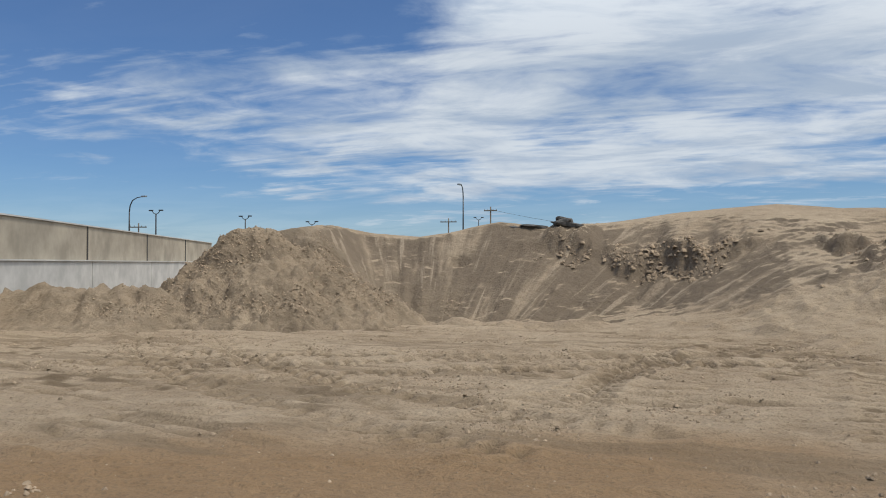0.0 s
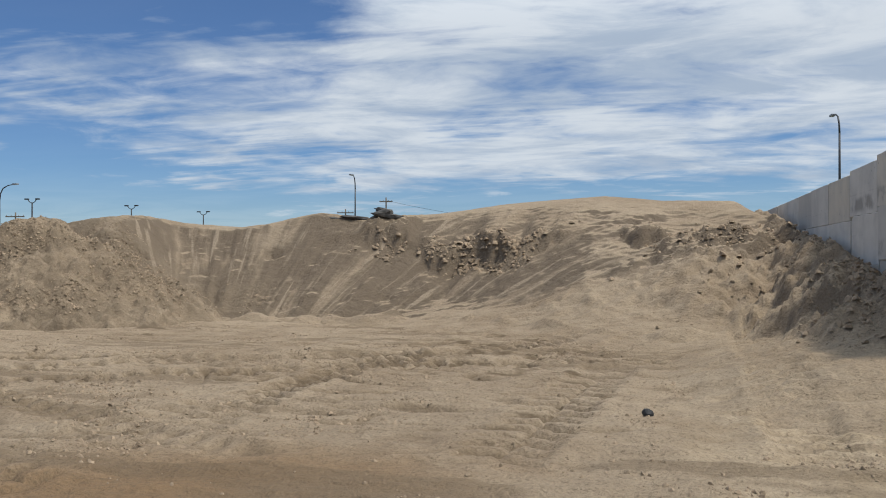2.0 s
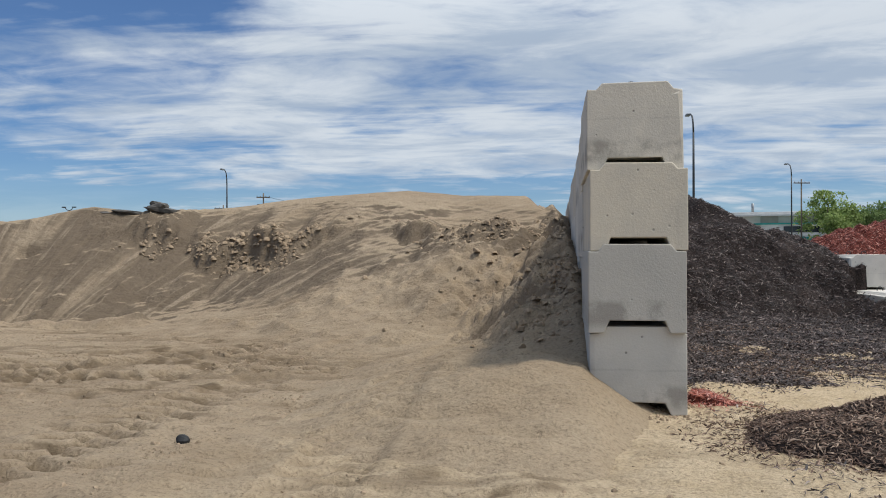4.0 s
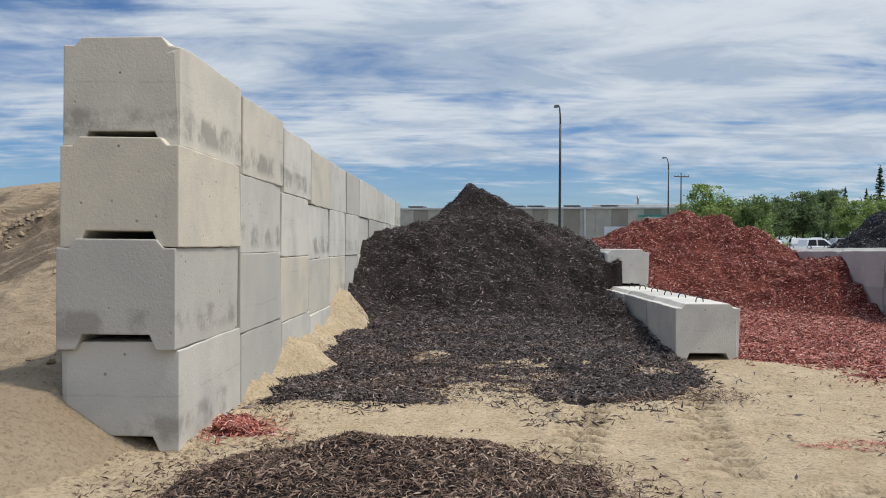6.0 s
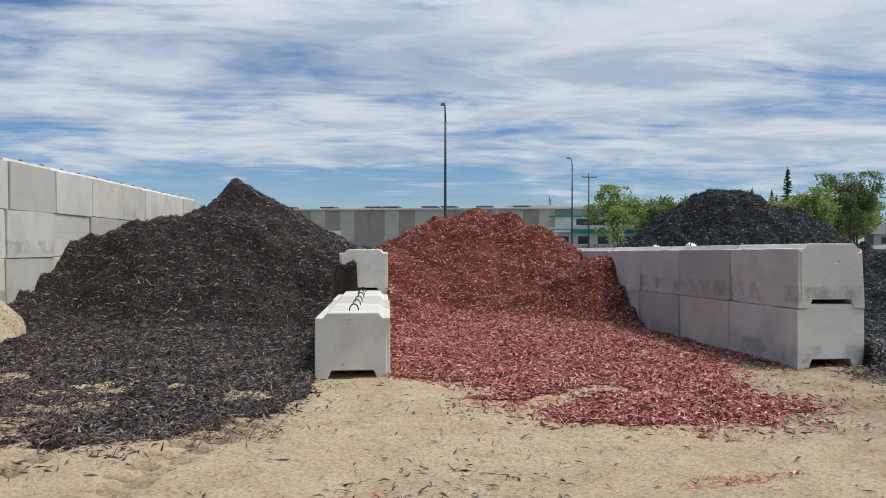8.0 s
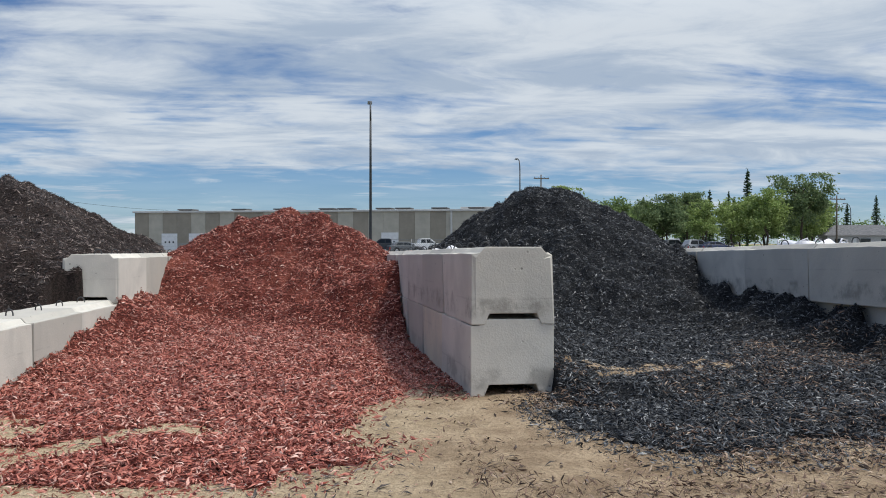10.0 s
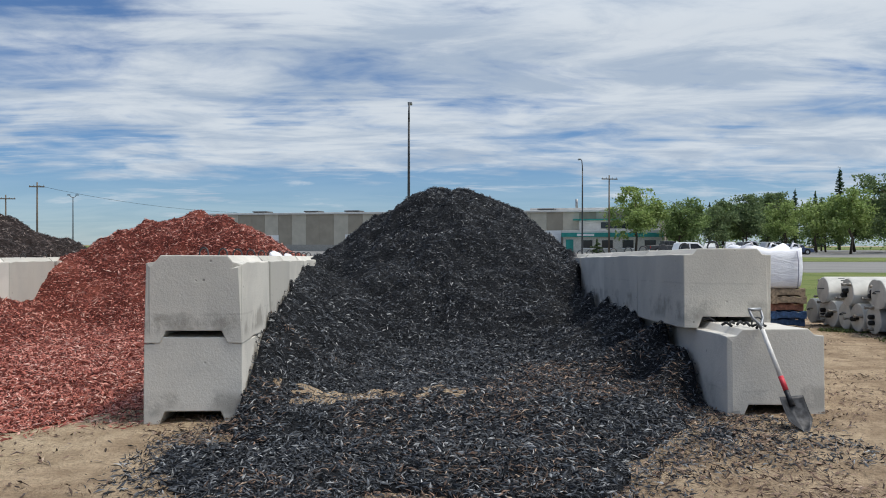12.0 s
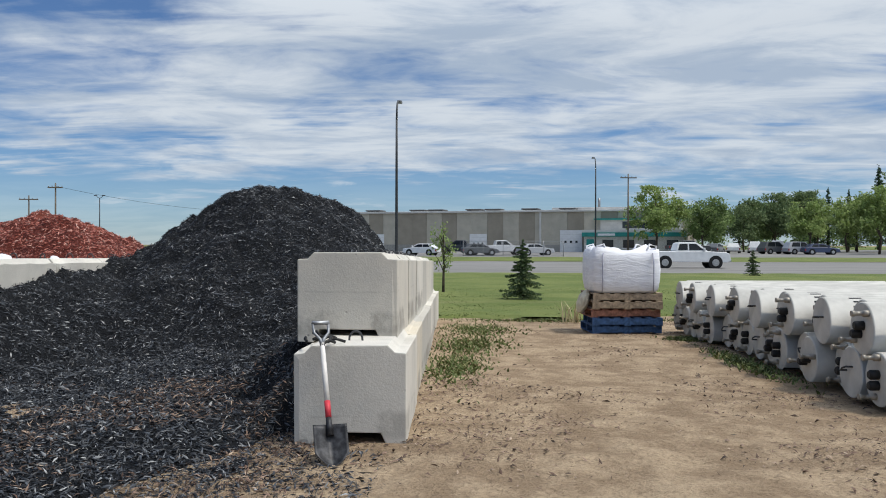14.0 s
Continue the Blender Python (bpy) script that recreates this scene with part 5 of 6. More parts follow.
# ---- shovel ----
def shovel(m):
    ob = thing("shovel", "round-mouth shovel with white shaft leaning on a block", "shovel", m)
    W = plain("white_fibreglass_shaft", (0.72, 0.69, 0.64), 0.5, 0, 0.08)
    RED = plain("red_collar_paint", (0.55, 0.045, 0.06), 0.5)
    BLADE = plain("dark_blade_steel", (0.055, 0.055, 0.058), 0.5, 0.5, 0.3, 20)
    part("shaft", tube([(0, 0, 0.46), (0, 0, 0.66), (0, 0, 0.88)], [0.019, 0.018, 0.016], 12), W, ob)
    part("collar", tube([(0, 0, 0.345), (0, 0, 0.46)], [0.0205, 0.0205], 12), RED, ob, "red collar")
    part("socket", tube([(0, 0, 0.22), (0, 0, 0.30), (0, 0, 0.345)], [0.026, 0.020, 0.019], 12), BLADE, ob, "dark steel socket")
    bm = bmesh.new()
    nu, nv, rows = 12, 14, []
    for j in range(nv + 1):
        t = j / nv
        half = 0.112 * (min(1, (t / 0.35)) ** 0.6) * 1.0
        z = 0.29 * t
        row = []
        for i in range(nu + 1):
            s = 2 * i / nu - 1
            zz = z + (0.012 * (1 - abs(s)) if j == nv else 0)
            row.append(bm.verts.new((s * half, 0.030 * s * s - 0.02 * math.exp(-((s / 0.18) ** 2)) * t * 1.2 - 0.012 * math.sin(math.pi * t) + 0.02 * (1 - t), zz)))
        rows.append(row)
    for a, b in zip(rows, rows[1:]):
        for i in range(nu):
            f = bm.faces.new((a[i], a[i + 1], b[i + 1], b[i]))
            f.smooth = True
    bmesh.ops.remove_doubles(bm, verts=bm.verts, dist=0.0005)
    bmesh.ops.solidify(bm, geom=bm.faces[:], thickness=0.003)
    part("blade", bm, BLADE, ob)
    grip = tube([(-0.055, 0, 1.03), (-0.057, 0, 1.035), (0.057, 0, 1.035), (0.055, 0, 1.03)], [0.012, 0.015, 0.015, 0.012], 10)
    part("grip", grip, M_STEEL, ob, "grey metal grip bar")
    bm = tube([(0, 0, 0.86), (-0.012, 0, 0.91), (-0.05, 0, 0.96), (-0.055, 0, 1.03)], [0.017, 0.012, 0.010, 0.010], 8)
    add_tube(bm, [(0, 0, 0.86), (0.012, 0, 0.91), (0.05, 0, 0.96), (0.055, 0, 1.03)], [0.017, 0.012, 0.010, 0.010], 8)
    part("yoke", bm, M_STEEL, ob, "grey metal yoke")
    return ob


lean = (Vector((22.90, 4.945, 1.02)) - Vector((23.09, 4.40, 0.06))).to_track_quat("Z", "Y").to_matrix().to_4x4()
shovel(Matrix.Translation((23.09, 4.40, 0.06)) @ lean)

# ---- small litter ----
bm = bmesh.new()
bmesh.ops.create_icosphere(bm, subdivisions=2, radius=0.05)
for v in bm.verts:
    v.co *= 1 + 0.45 * noise.noise(v.co * 14)
    v.co.z *= 0.8
lump = part("rubber_scrap", bm, M_RUBBER, None)
lump.matrix_basis = pose(4.45, -1.29, lev(4.45, -1.29) + 0.05)
tagged(lump, "crumpled black rubber scrap on the sand", "scrap")
for x, y, z, s in ((18.30, 9.0, 1.325, 0.085), (18.2, 10.4, 1.30, 0.06)):
    bm = bmesh.new()
    bmesh.ops.create_icosphere(bm, subdivisions=3, radius=s)
    for v in bm.verts:
        v.co *= 1 + 0.5 * noise.noise(v.co * 11)
        v.co.z = max(-0.02, v.co.z * 0.6)
    t = part("plastic_scrap", bm, M_BAG, None)
    t.matrix_basis = pose(x, y, z)
    tagged(t, "crumpled white plastic scrap on the block wall", "litter")
strips = thing("rubber_strips", "tangle of black strips on top of a block", "scrap", pose(22.86, 5.25, 0.07 + BH + 0.062))
for k in range(7):
    a, px_, py_ = rng.uniform(0, 6.28), rng.normal(0, 0.09), rng.normal(0, 0.14)
    part("strip", tube([(px_, py_, 0.008), (px_ + 0.06 * math.cos(a), py_ + 0.06 * math.sin(a), 0.03), (px_ + 0.13 * math.cos(a), py_ + 0.13 * math.sin(a), 0.008)], 0.011, 6), M_RUBBER, strips)
# broken dark slab on the rim of the sand bank
M_SLAB = plain("broken_asphalt", (0.105, 0.098, 0.088), 0.95, 0, 0.25, 5.0, 0.02)
slab = thing("broken_slab", "dark broken asphalt slab lying on the sand rim", "rubble", pose(-1.75, 11.9, float(bank_z(np.array(-1.75), np.array(11.9))) - 0.02))
for sx, sy, sz, x_, y_, z_, tx, tz in ((0.66, 0.35, 0.10, 0.1, 0, 0.04, 10, 10), (0.42, 0.30, 0.10, -0.05, 0.0, 0.11, -10, -30), (0.24, 0.22, 0.09, -0.1, 0.05, 0.19, 14, 40), (0.55, 0.25, 0.06, -0.85, 0.1, 0.02, 4, 5), (0.40, 0.2, 0.05, -1.4, 0.15, 0.0, 3, -12)):
    bm = bmesh.new()
    bmesh.ops.create_icosphere(bm, subdivisions=2, radius=1.0)
    for v in bm.verts:
        n_ = 1 + 0.35 * noise.noise(v.co * 1.7 + Vector((x_ * 9, 1, 2)))
        v.co = Vector((v.co.x * sx * 0.7 * n_, v.co.y * sy * 0.7 * n_, max(-0.9, min(0.7, v.co.z)) * sz * n_))
    ch = part("chunk", bm, M_SLAB, slab)
    ch.matrix_basis = pose(x_, y_, z_, 0, tx, tz)

# ---- poles and lamps ----


def davit_lamp(x, y, top, arm, turn, label="tall dark steel street lamp with curved arm"):
    ob = thing("street_lamp", label, "street lamp", pose(x, y, lev(x, y), 0, 0, turn))
    h = top - lev(x, y)
    part("pole", tube([(0, 0, 0), (0, 0, 0.5), (0, 0, h * 0.6), (0, 0, h - 1.6)], [0.13, 0.11, 0.085, 0.07], 10), M_DARKSTEEL, ob)
    part("arm", tube([(0, 0, h - 1.6), (0, -0.06 * arm, h - 0.9), (0, -0.25 * arm, h - 0.35), (0, -0.6 * arm, h - 0.08), (0, -arm, h)], [0.07, 0.065, 0.06, 0.05, 0.045], 10), M_DARKSTEEL, ob)
    part("lamp_head", box(-0.16, 0.16, -arm - 0.7, -arm, h - 0.06, h + 0.10, 0.04), M_STEEL, ob, "grey lamp head")
    return ob


def twin_lamp(x, y, top):
    ob = thing("twin_street_lamp", "street lamp with two lamp heads on a dark pole", "street lamp", pose(x, y, lev(x, y)))
    h = top - lev(x, y)
    part("pole", tube([(0, 0, 0), (0, 0, h - 0.4)], [0.12, 0.08], 8), M_DARKSTEEL, ob)
    for s in (-1, 1):
        part("arm", tube([(0, 0, h - 0.5), (s * 0.35, 0, h - 0.35), (s * 0.6, 0, h - 0.05)], 0.05, 8), M_DARKSTEEL, ob)
        part("lamp_head", box(s * 0.75 - 0.25, s * 0.75 + 0.25, -0.15, 0.15, h - 0.08, h + 0.08, 0.03), M_DARKSTEEL, ob)
    return ob


M_POLE = plain("weathered_pole_wood", (0.16, 0.13, 0.10), 0.9, 0, 0.2)


def utility_pole(x, y, top, wide=2.4):
    ob = thing("utility_pole", "wooden utility pole with a crossarm", "utility pole", pose(x, y, lev(x, y), 0, 0, 10))
    h = top - lev(x, y)
    part("pole", tube([(0, 0, 0), (0, 0, h)], [0.14, 0.09], 10), M_POLE, ob)
    part("crossarm", box(-wide / 2, wide / 2, -0.20, -0.10, h - 0.65, h - 0.5, 0.01), M_POLE, ob)
    for s in (-0.45, -0.2, 0.2, 0.45):
        part("insulator", tube([(s * wide, -0.15, h - 0.5), (s * wide, -0.15, h - 0.32)], [0.05, 0.035], 8), M_STEEL, ob)
    return ob


davit_lamp(18.34, 56.7, 11.56, 1.9, 180)
davit_lamp(37.6, 99.6, 11.95, 1.9, 180)
davit_lamp(-27.7, 85.6, 10.5, 0.7, -6)
davit_lamp(-60.9, 68.0, 8.6, 2.2, 75)
davit_lamp(112, 150, 9.0, 2.0, -60, "street lamp with curved arm near the houses")
for x, y, z in ((-66.6, 80, 8.0), (-63.0, 95, 8.0), (-57.7, 105, 7.6), (-44.8, 150, 10.3)):
    twin_lamp(x, y, z)
utility_pole(45.0, 120.5, 11.6)
utility_pole(-29.5, 104.0, 9.2, 1.8)
utility_pole(-40.0, 117.0, 8.4, 2.6)
utility_pole(-77.2, 90.0, 7.0, 2.6)
utility_pole(88.0, 115.0, 8.5, 2.8)


def wire(a, b, sag):
    a, b = Vector(a), Vector(b)
    pts = [a.lerp(b, t / 10) - Vector((0, 0, sag * (1 - (t / 5 - 1) ** 2))) for t in range(11)]
    tagged(part("overhead_cable", tube(pts, 0.018, 5), M_RUBBER, None), "thin dark overhead cable between poles", "cable")


wire((-29.5, 104.0, 8.8), (-8.0, 118.0, 6.0), 0.6)

# ---- the long building ----
M_TAUPE = plain("taupe_metal_cladding", (0.32, 0.285, 0.225), 0.7, 0, 0.06, 0.6)
M_BEIGE = plain("beige_metal_cladding", (0.48, 0.445, 0.365), 0.7, 0, 0.06, 0.6)
M_TRIM = plain("pale_roof_trim", (0.60, 0.59, 0.56), 0.6, 0, 0.06, 1.0)
M_WHITE = plain("white_paint", (0.78, 0.78, 0.77), 0.5, 0, 0.04, 2.0)
M_TEAL = plain("teal_fascia", (0.03, 0.27, 0.235), 0.5, 0, 0.1, 1.0)
M_GLASS, nt, bsdf = material("dark_window_glass", 0.08, 0, 0.6)
bsdf.inputs["Base Color"].default_value = (0.02, 0.025, 0.03, 1)
M_UNIT = plain("rooftop_unit_grey", (0.10, 0.10, 0.10), 0.7)


def long_building():
    ang = math.degrees(math.atan2(-22.0, 78.0))
    ob = thing("warehouse", "long taupe and beige metal-clad warehouse with office", "building", pose(-21.5, 155.2, lev(10, 145), 0, 0, ang))
    L, H, D = 81.0, 6.6, 45.0
    part("wall", box(0.1, L - 0.1, 0.12, D, 0, H - 0.05), M_TAUPE, ob)
    n, w = 30, L / 30
    for i in range(n):
        light = i % 5 in (1, 4) or i in (17, 22)
        part("cladding_panel", box(i * w + 0.02, (i + 1) * w - 0.02, 0, 0.10, 1.2 if i % 2 else 0.3, H), M_BEIGE if light else M_TAUPE, ob)
    part("plinth", box(0, L, -0.05, 0.118, -0.4, 1.2), plain("grey_plinth", (0.33, 0.32, 0.29), 0.9), ob)
    part("roof", box(-0.3, L + 0.3, -0.3, D + 0.3, H, H + 0.32, 0.05), M_TRIM, ob, "pale roof edge")
    for x in (6, 16.5, 24.5, 33, 36.5, 43.5, 47, 53.5, 60):
        u = part("roof_unit", box(x, x + 2.4, 5, 7.4, H + 0.32, H + 0.62, 0.05), M_UNIT, ob)
        part("cowl", box(x - 0.25, x + 2.65, 4.8, 7.6, H + 0.63, H + 0.86, 0.08), M_UNIT, u)
    part("upper_block", box(58, 80, 8, 30, H + 0.32, H + 1.05, 0.05), M_TRIM, ob)
    part("flue", tube([(66, 9, H + 1), (66, 9, H + 2.6)], 0.22, 10), M_STEEL, ob)
    for x, dw, dh in ((5.2, 3.0, 2.9), (10.4, 3.2, 2.9), (26.5, 3.4, 3.0), (45.5, 3.0, 3.0), (60.9, 3.6, 3.6)):
        d = part("loading_door", box(x, x + dw, -0.09, -0.055, 0.0, dh), M_WHITE, ob, "white sectional loading door")
        for k in range(1, 5):
            part("door_rib", box(x, x + dw, -0.10, -0.092, dh * k / 5, dh * k / 5 + 0.03), M_TRIM, d)
        for k in range(3):
            part("door_pane", box(x + dw * (0.2 + 0.25 * k), x + dw * (0.3 + 0.25 * k), -0.101, -0.092, dh * 0.42, dh * 0.52), M_GLASS, d)
    part("downpipe", box(57.5, 57.8, -0.25, -0.06, 0, H), M_TRIM, ob)
    # office in front
    part("office_wall", box(65.3, 80.5, -3.2, -0.06, -0.3, 2.5), plain("cream_stucco", (0.58, 0.56, 0.50), 0.85), ob)
    part("fascia", box(65.0, 80.8, -3.6, -0.06, 2.5, 3.15, 0.03), M_TEAL, ob, "teal fascia band")
    part("fascia_top", box(65.0, 80.8, -3.5, -0.06, 3.16, 3.55, 0.03), M_TRIM, ob)
    part("upper_office", box(67.5, 80.2, -0.5, -0.06, 3.56, 5.2), M_TRIM, ob)
    part("upper_window", box(71.0, 76.5, -0.56, -0.51, 3.9, 4.9), M_GLASS, ob)
    part("teal_canopy", box(66.5, 80.4, -0.9, -0.06, 5.21, 5.45), M_TEAL, ob)
    for x in (68.2, 71.4, 74.6, 78.0):
        wdw = part("window", box(x, x + 1.7, -3.26, -3.21, 0.75, 2.0), M_GLASS, ob)
        part("window_frame", box(x - 0.1, x + 1.8, -3.25, -3.205, 0.62, 0.74), M_WHITE, wdw)
    part("door", box(65.7, 66.9, -3.26, -3.21, 0, 2.1), M_TEAL, ob, "teal door")
    part("sign_bar", box(67.5, 70.2, -3.63, -3.61, 2.65, 3.0), M_WHITE, ob, "white sign bar")


long_building()


def house(x, y, turn, w, label):
    ob = thing("house", label, "house", pose(x, y, lev(x, y), 0, 0, turn))
    part("wall", box(-w / 2, w / 2, -4, 4, -0.3, 2.6), plain("pale_siding", (0.55, 0.54, 0.52), 0.8), ob)
    bm = bmesh.new()
    e, r_ = w / 2 + 0.5, 1.9
    vs = [bm.verts.new(p) for p in ((-e, -4.5, 2.55), (e, -4.5, 2.55), (e, 4.5, 2.55), (-e, 4.5, 2.55), (-e + 2.5, 0, 2.6 + r_), (e - 2.5, 0, 2.6 + r_))]
    for q in ((0, 1, 5, 4), (2, 3, 4, 5), (1, 2, 5), (3, 0, 4), (3, 2, 1, 0)):
        bm.faces.new([vs[i] for i in q])
    part("roof", bm, plain("grey_shingles", (0.16, 0.16, 0.165), 0.9, 0, 0.2, 3), ob)
    for wx in (-w * 0.33, 0.3, w * 0.3):
        part("window", box(wx - 0.8, wx + 0.8, -4.06, -4.005, 0.9, 2.0), M_GLASS, ob)
    part("door", box(-w * 0.1 - 0.9, -w * 0.1, -4.06, -4.005, 0, 2.05), M_WHITE, ob)


house(108.5, 142, -20, 12, "bungalow with a grey hipped roof")
house(126, 150, -20, 12, "bungalow with a grey hipped roof behind trees")

# chain-link fence by the parked cars
fence = thing("chain_link_fence", "low chain-link fence beside parked cars", "fence", pose(22.0, 101.0, lev(27, 101), 0, 0, 0))
for i in range(6):
    part("post", tube([(i * 2.4, 0, 0), (i * 2.4, 0, 1.9)], 0.035, 6), M_STEEL, fence)
for z in (0.1, 1.85):
    part("rail", tube([(0, 0, z), (12, 0, z)], 0.025, 6), M_STEEL, fence)
bm = bmesh.new()
for i in range(-8, 52):
    x = i * 0.24
    for s in (1, -1):
        a, b = (x, 0.1), (x + 1.75, 1.85)
        if s < 0:
            a, b = (x, 1.85), (x + 1.75, 0.1)
        t0, t1 = max(0, (0 - a[0]) / 1.75), min(1, (12 - a[0]) / 1.75)
        if t1 > t0:
            add_tube(bm, [(a[0] + 1.75 * t, 0.03, a[1] + (b[1] - a[1]) * t) for t in (t0, t1)], 0.006, 3, False)
part("wire_mesh", bm, M_STEEL, fence)

# ---- vehicles ----
M_TYRE = plain("tyre_rubber", (0.022, 0.022, 0.022), 0.85)
M_RIM = plain("alloy_rim", (0.45, 0.45, 0.46), 0.4, 0.8)
M_LAMPR = plain("red_lamp_lens", (0.35, 0.02, 0.02), 0.3)
M_LAMPW = plain("clear_lamp_lens", (0.65, 0.66, 0.68), 0.2)
M_CHROME = plain("chrome", (0.6, 0.6, 0.62), 0.2, 1.0)


def paint(name, col):
    m, nt, b = material(name, 0.35, 0, 0.5)
    b.inputs["Coat Weight"].default_value = 0.6
    link(nt, mix(nt, ramp(nt, noise_tex(nt, local(nt), 3.0, 4.0, 0.6), 0.3, 0.7), tuple(c * 0.9 for c in col), col), b.inputs["Base Color"])
    return m


PAINTS = {"white": paint("white_car_paint", (0.75, 0.75, 0.75)), "black": paint("black_car_paint", (0.015, 0.015, 0.017)), "silver": paint("silver_car_paint", (0.42, 0.43, 0.45)), "navy": paint("navy_car_paint", (0.03, 0.045, 0.11)), "grey": paint("grey_car_paint", (0.10, 0.105, 0.11))}


def loft(bm, profile, half, tuck=0.0, zt=None):
    """A body from a side outline, narrowed by tuck towards the top."""
    zs = [z for _, z in profile]
    z0, z1 = min(zs), max(zs)
    sides = []
    for s in (-1, 1):
        sides.append([bm.verts.new((x, s * (half - tuck * ((z - z0) / (z1 - z0)) ** 1.5), z)) for x, z in profile])
    n = len(profile)
    bm.faces.new(sides[0])
    bm.faces.new(sides[1][::-1])
    for i in range(n):
        j = (i + 1) % n
        bm.faces.new((sides[0][i], sides[1][i], sides[1][j], sides[0][j]))
    bmesh.ops.recalc_face_normals(bm, faces=bm.faces)
    bmesh.ops.bevel(bm, geom=[e for e in bm.edges if e.calc_face_angle(0) > 0.6], offset=0.05, segments=3, affect="EDGES", profile=0.6)
    for f in bm.faces:
        f.smooth = False
    return bm


def vehicle(kind, colour, m, label):
    """Nose towards +x, the middle of the ground under it at the origin."""
    pickup = kind == "pickup"
    ob = thing("pickup_truck" if pickup else "car", label, "pickup truck" if pickup else "car", m)
    mat = PAINTS[colour]
    if pickup:
        L, wb, wr, half = 5.85, 3.65, 0.40, 0.98
        body = [(-2.9, 0.52), (-2.92, 1.16), (-2.85, 1.20), (-0.98, 1.22), (-0.9, 1.24), (1.15, 1.24), (1.3, 1.22), (2.6, 1.14), (2.88, 1.02), (2.92, 0.55), (2.7, 0.42), (-2.7, 0.46)]
        cab = [(-0.98, 1.22), (-0.82, 1.80), (-0.6, 1.87), (0.45, 1.87), (0.62, 1.82), (1.32, 1.22)]
        glass = [((-0.82, 1.30), (-0.68, 1.75), (-0.12, 1.76), (-0.12, 1.30)), ((-0.02, 1.30), (-0.02, 1.76), (0.50, 1.75), (1.02, 1.30))]
        axle = (-1.75, 1.85)
    else:
        L, wb, wr, half = 4.6, 2.7, 0.33, 0.90
        roof = 1.72 if kind == "van" else 1.46
        back = -2.15 if kind == "van" else -1.75
        body = [(-2.28, 0.45), (-2.3, 0.85), (-2.2, 0.98), (-1.6, 1.0), (0.9, 0.98), (1.9, 0.84), (2.25, 0.70), (2.3, 0.45), (2.1, 0.28), (-2.1, 0.28)]
        cab = [(back - 0.05, 0.97), (back + 0.35, roof - 0.05), (back + 0.7, roof), (0.1, roof), (0.35, roof - 0.05), (1.15, 0.96)]
        glass = [((back + 0.35, 1.03), (back + 0.62, roof - 0.1), (-0.5, roof - 0.09), (-0.5, 1.03)), ((-0.4, 1.03), (-0.4, roof - 0.09), (0.22, roof - 0.1), (0.85, 1.03))]
        axle = (-1.35, 1.38)
    bd = part("body", loft(bmesh.new(), body, half, 0.04), mat, ob)
    part("cab", loft(bmesh.new(), cab, half - 0.07, 0.16), mat, ob)
    for s in (-1, 1):
        for quad in glass:
            bm = bmesh.new()
            z1 = max(z for _, z in quad)
            zlo = cab[0][1]
            span = max(z for _, z in cab) - zlo
            vs = [bm.verts.new((x, s * (half - 0.07 - 0.16 * (max(0, z - zlo) / span) ** 1.5 + 0.012), z)) for x, z in quad]
            f = bm.faces.new(vs if s > 0 else vs[::-1])
            bmesh.ops.solidify(bm, geom=[f], thickness=0.01)
            part("side_window", bm, M_GLASS, ob)
        part("mirror", box(cab[-1][0] - 0.35, cab[-1][0] - 0.2, s * half - 0.02, s * half + 0.18, cab[0][1] + 0.05, cab[0][1] + 0.25, 0.03), mat, ob)
        part("headlight", box(body[-4][0] - 0.25, body[-4][0] - 0.02, s * (half - 0.32), s * (half - 0.04), body[0][1] + 0.22, body[0][1] + 0.40, 0.02), M_LAMPW, ob)
        part("tail_light", box(body[1][0] - 0.02, body[1][0] + 0.1, s * half - 0.14, s * half + 0.005, body[1][1] - 0.36, body[1][1] - 0.08, 0.02), M_LAMPR, ob)
        for ax in axle:
            y0 = s * (half - 0.22)
            w = part("wheel", tube([(ax, y0, wr), (ax, y0 + s * 0.02, wr), (ax, y0 + s * 0.20, wr), (ax, y0 + s * 0.235, wr)], [wr - 0.03, wr, wr, wr - 0.04], 24), M_TYRE, ob)
            part("rim", tube([(ax, y0 + s * 0.236, wr), (ax, y0 + s * 0.244, wr)], [wr * 0.64, wr * 0.60], 16), M_RIM, w)
            part("wheel_arch", tube([(ax, y0 - s * 0.02, wr + 0.02), (ax, y0 + s * 0.229, wr + 0.02)], [wr + 0.09, wr + 0.09], 24), M_TYRE, ob)
    bm = bmesh.new()
    a, b = cab[-1], cab[-2]
    vs = [bm.verts.new(p) for p in ((a[0] - 0.06, -half + 0.2, a[1] + 0.08), (a[0] - 0.06, half - 0.2, a[1] + 0.08), (b[0] + 0.09, half - 0.34, b[1] - 0.04), (b[0] + 0.09, -half + 0.34, b[1] - 0.04))]
    f = bm.faces.new(vs)
    bmesh.ops.solidify(bm, geom=[f], thickness=-0.03)
    part("windscreen", bm, M_GLASS, ob)
    part("front_bumper", box(body[-3][0] - 0.15, body[-3][0] + 0.06, -half + 0.05, half - 0.05, body[-2][1] + 0.02, body[-2][1] + 0.24, 0.03), M_CHROME if pickup else mat, ob)
    part("rear_bumper", box(body[0][0] - 0.10, body[0][0] + 0.1, -half + 0.05, half - 0.05, body[0][1] - 0.06, body[0][1] + 0.14, 0.03), M_CHROME if pickup else mat, ob)
    return ob


def park(kind, colour, x, y, turn, label, lift=0.05):
    vehicle(kind, colour, pose(x, y, lev(x, y) + lift, 0, 0, turn), label)


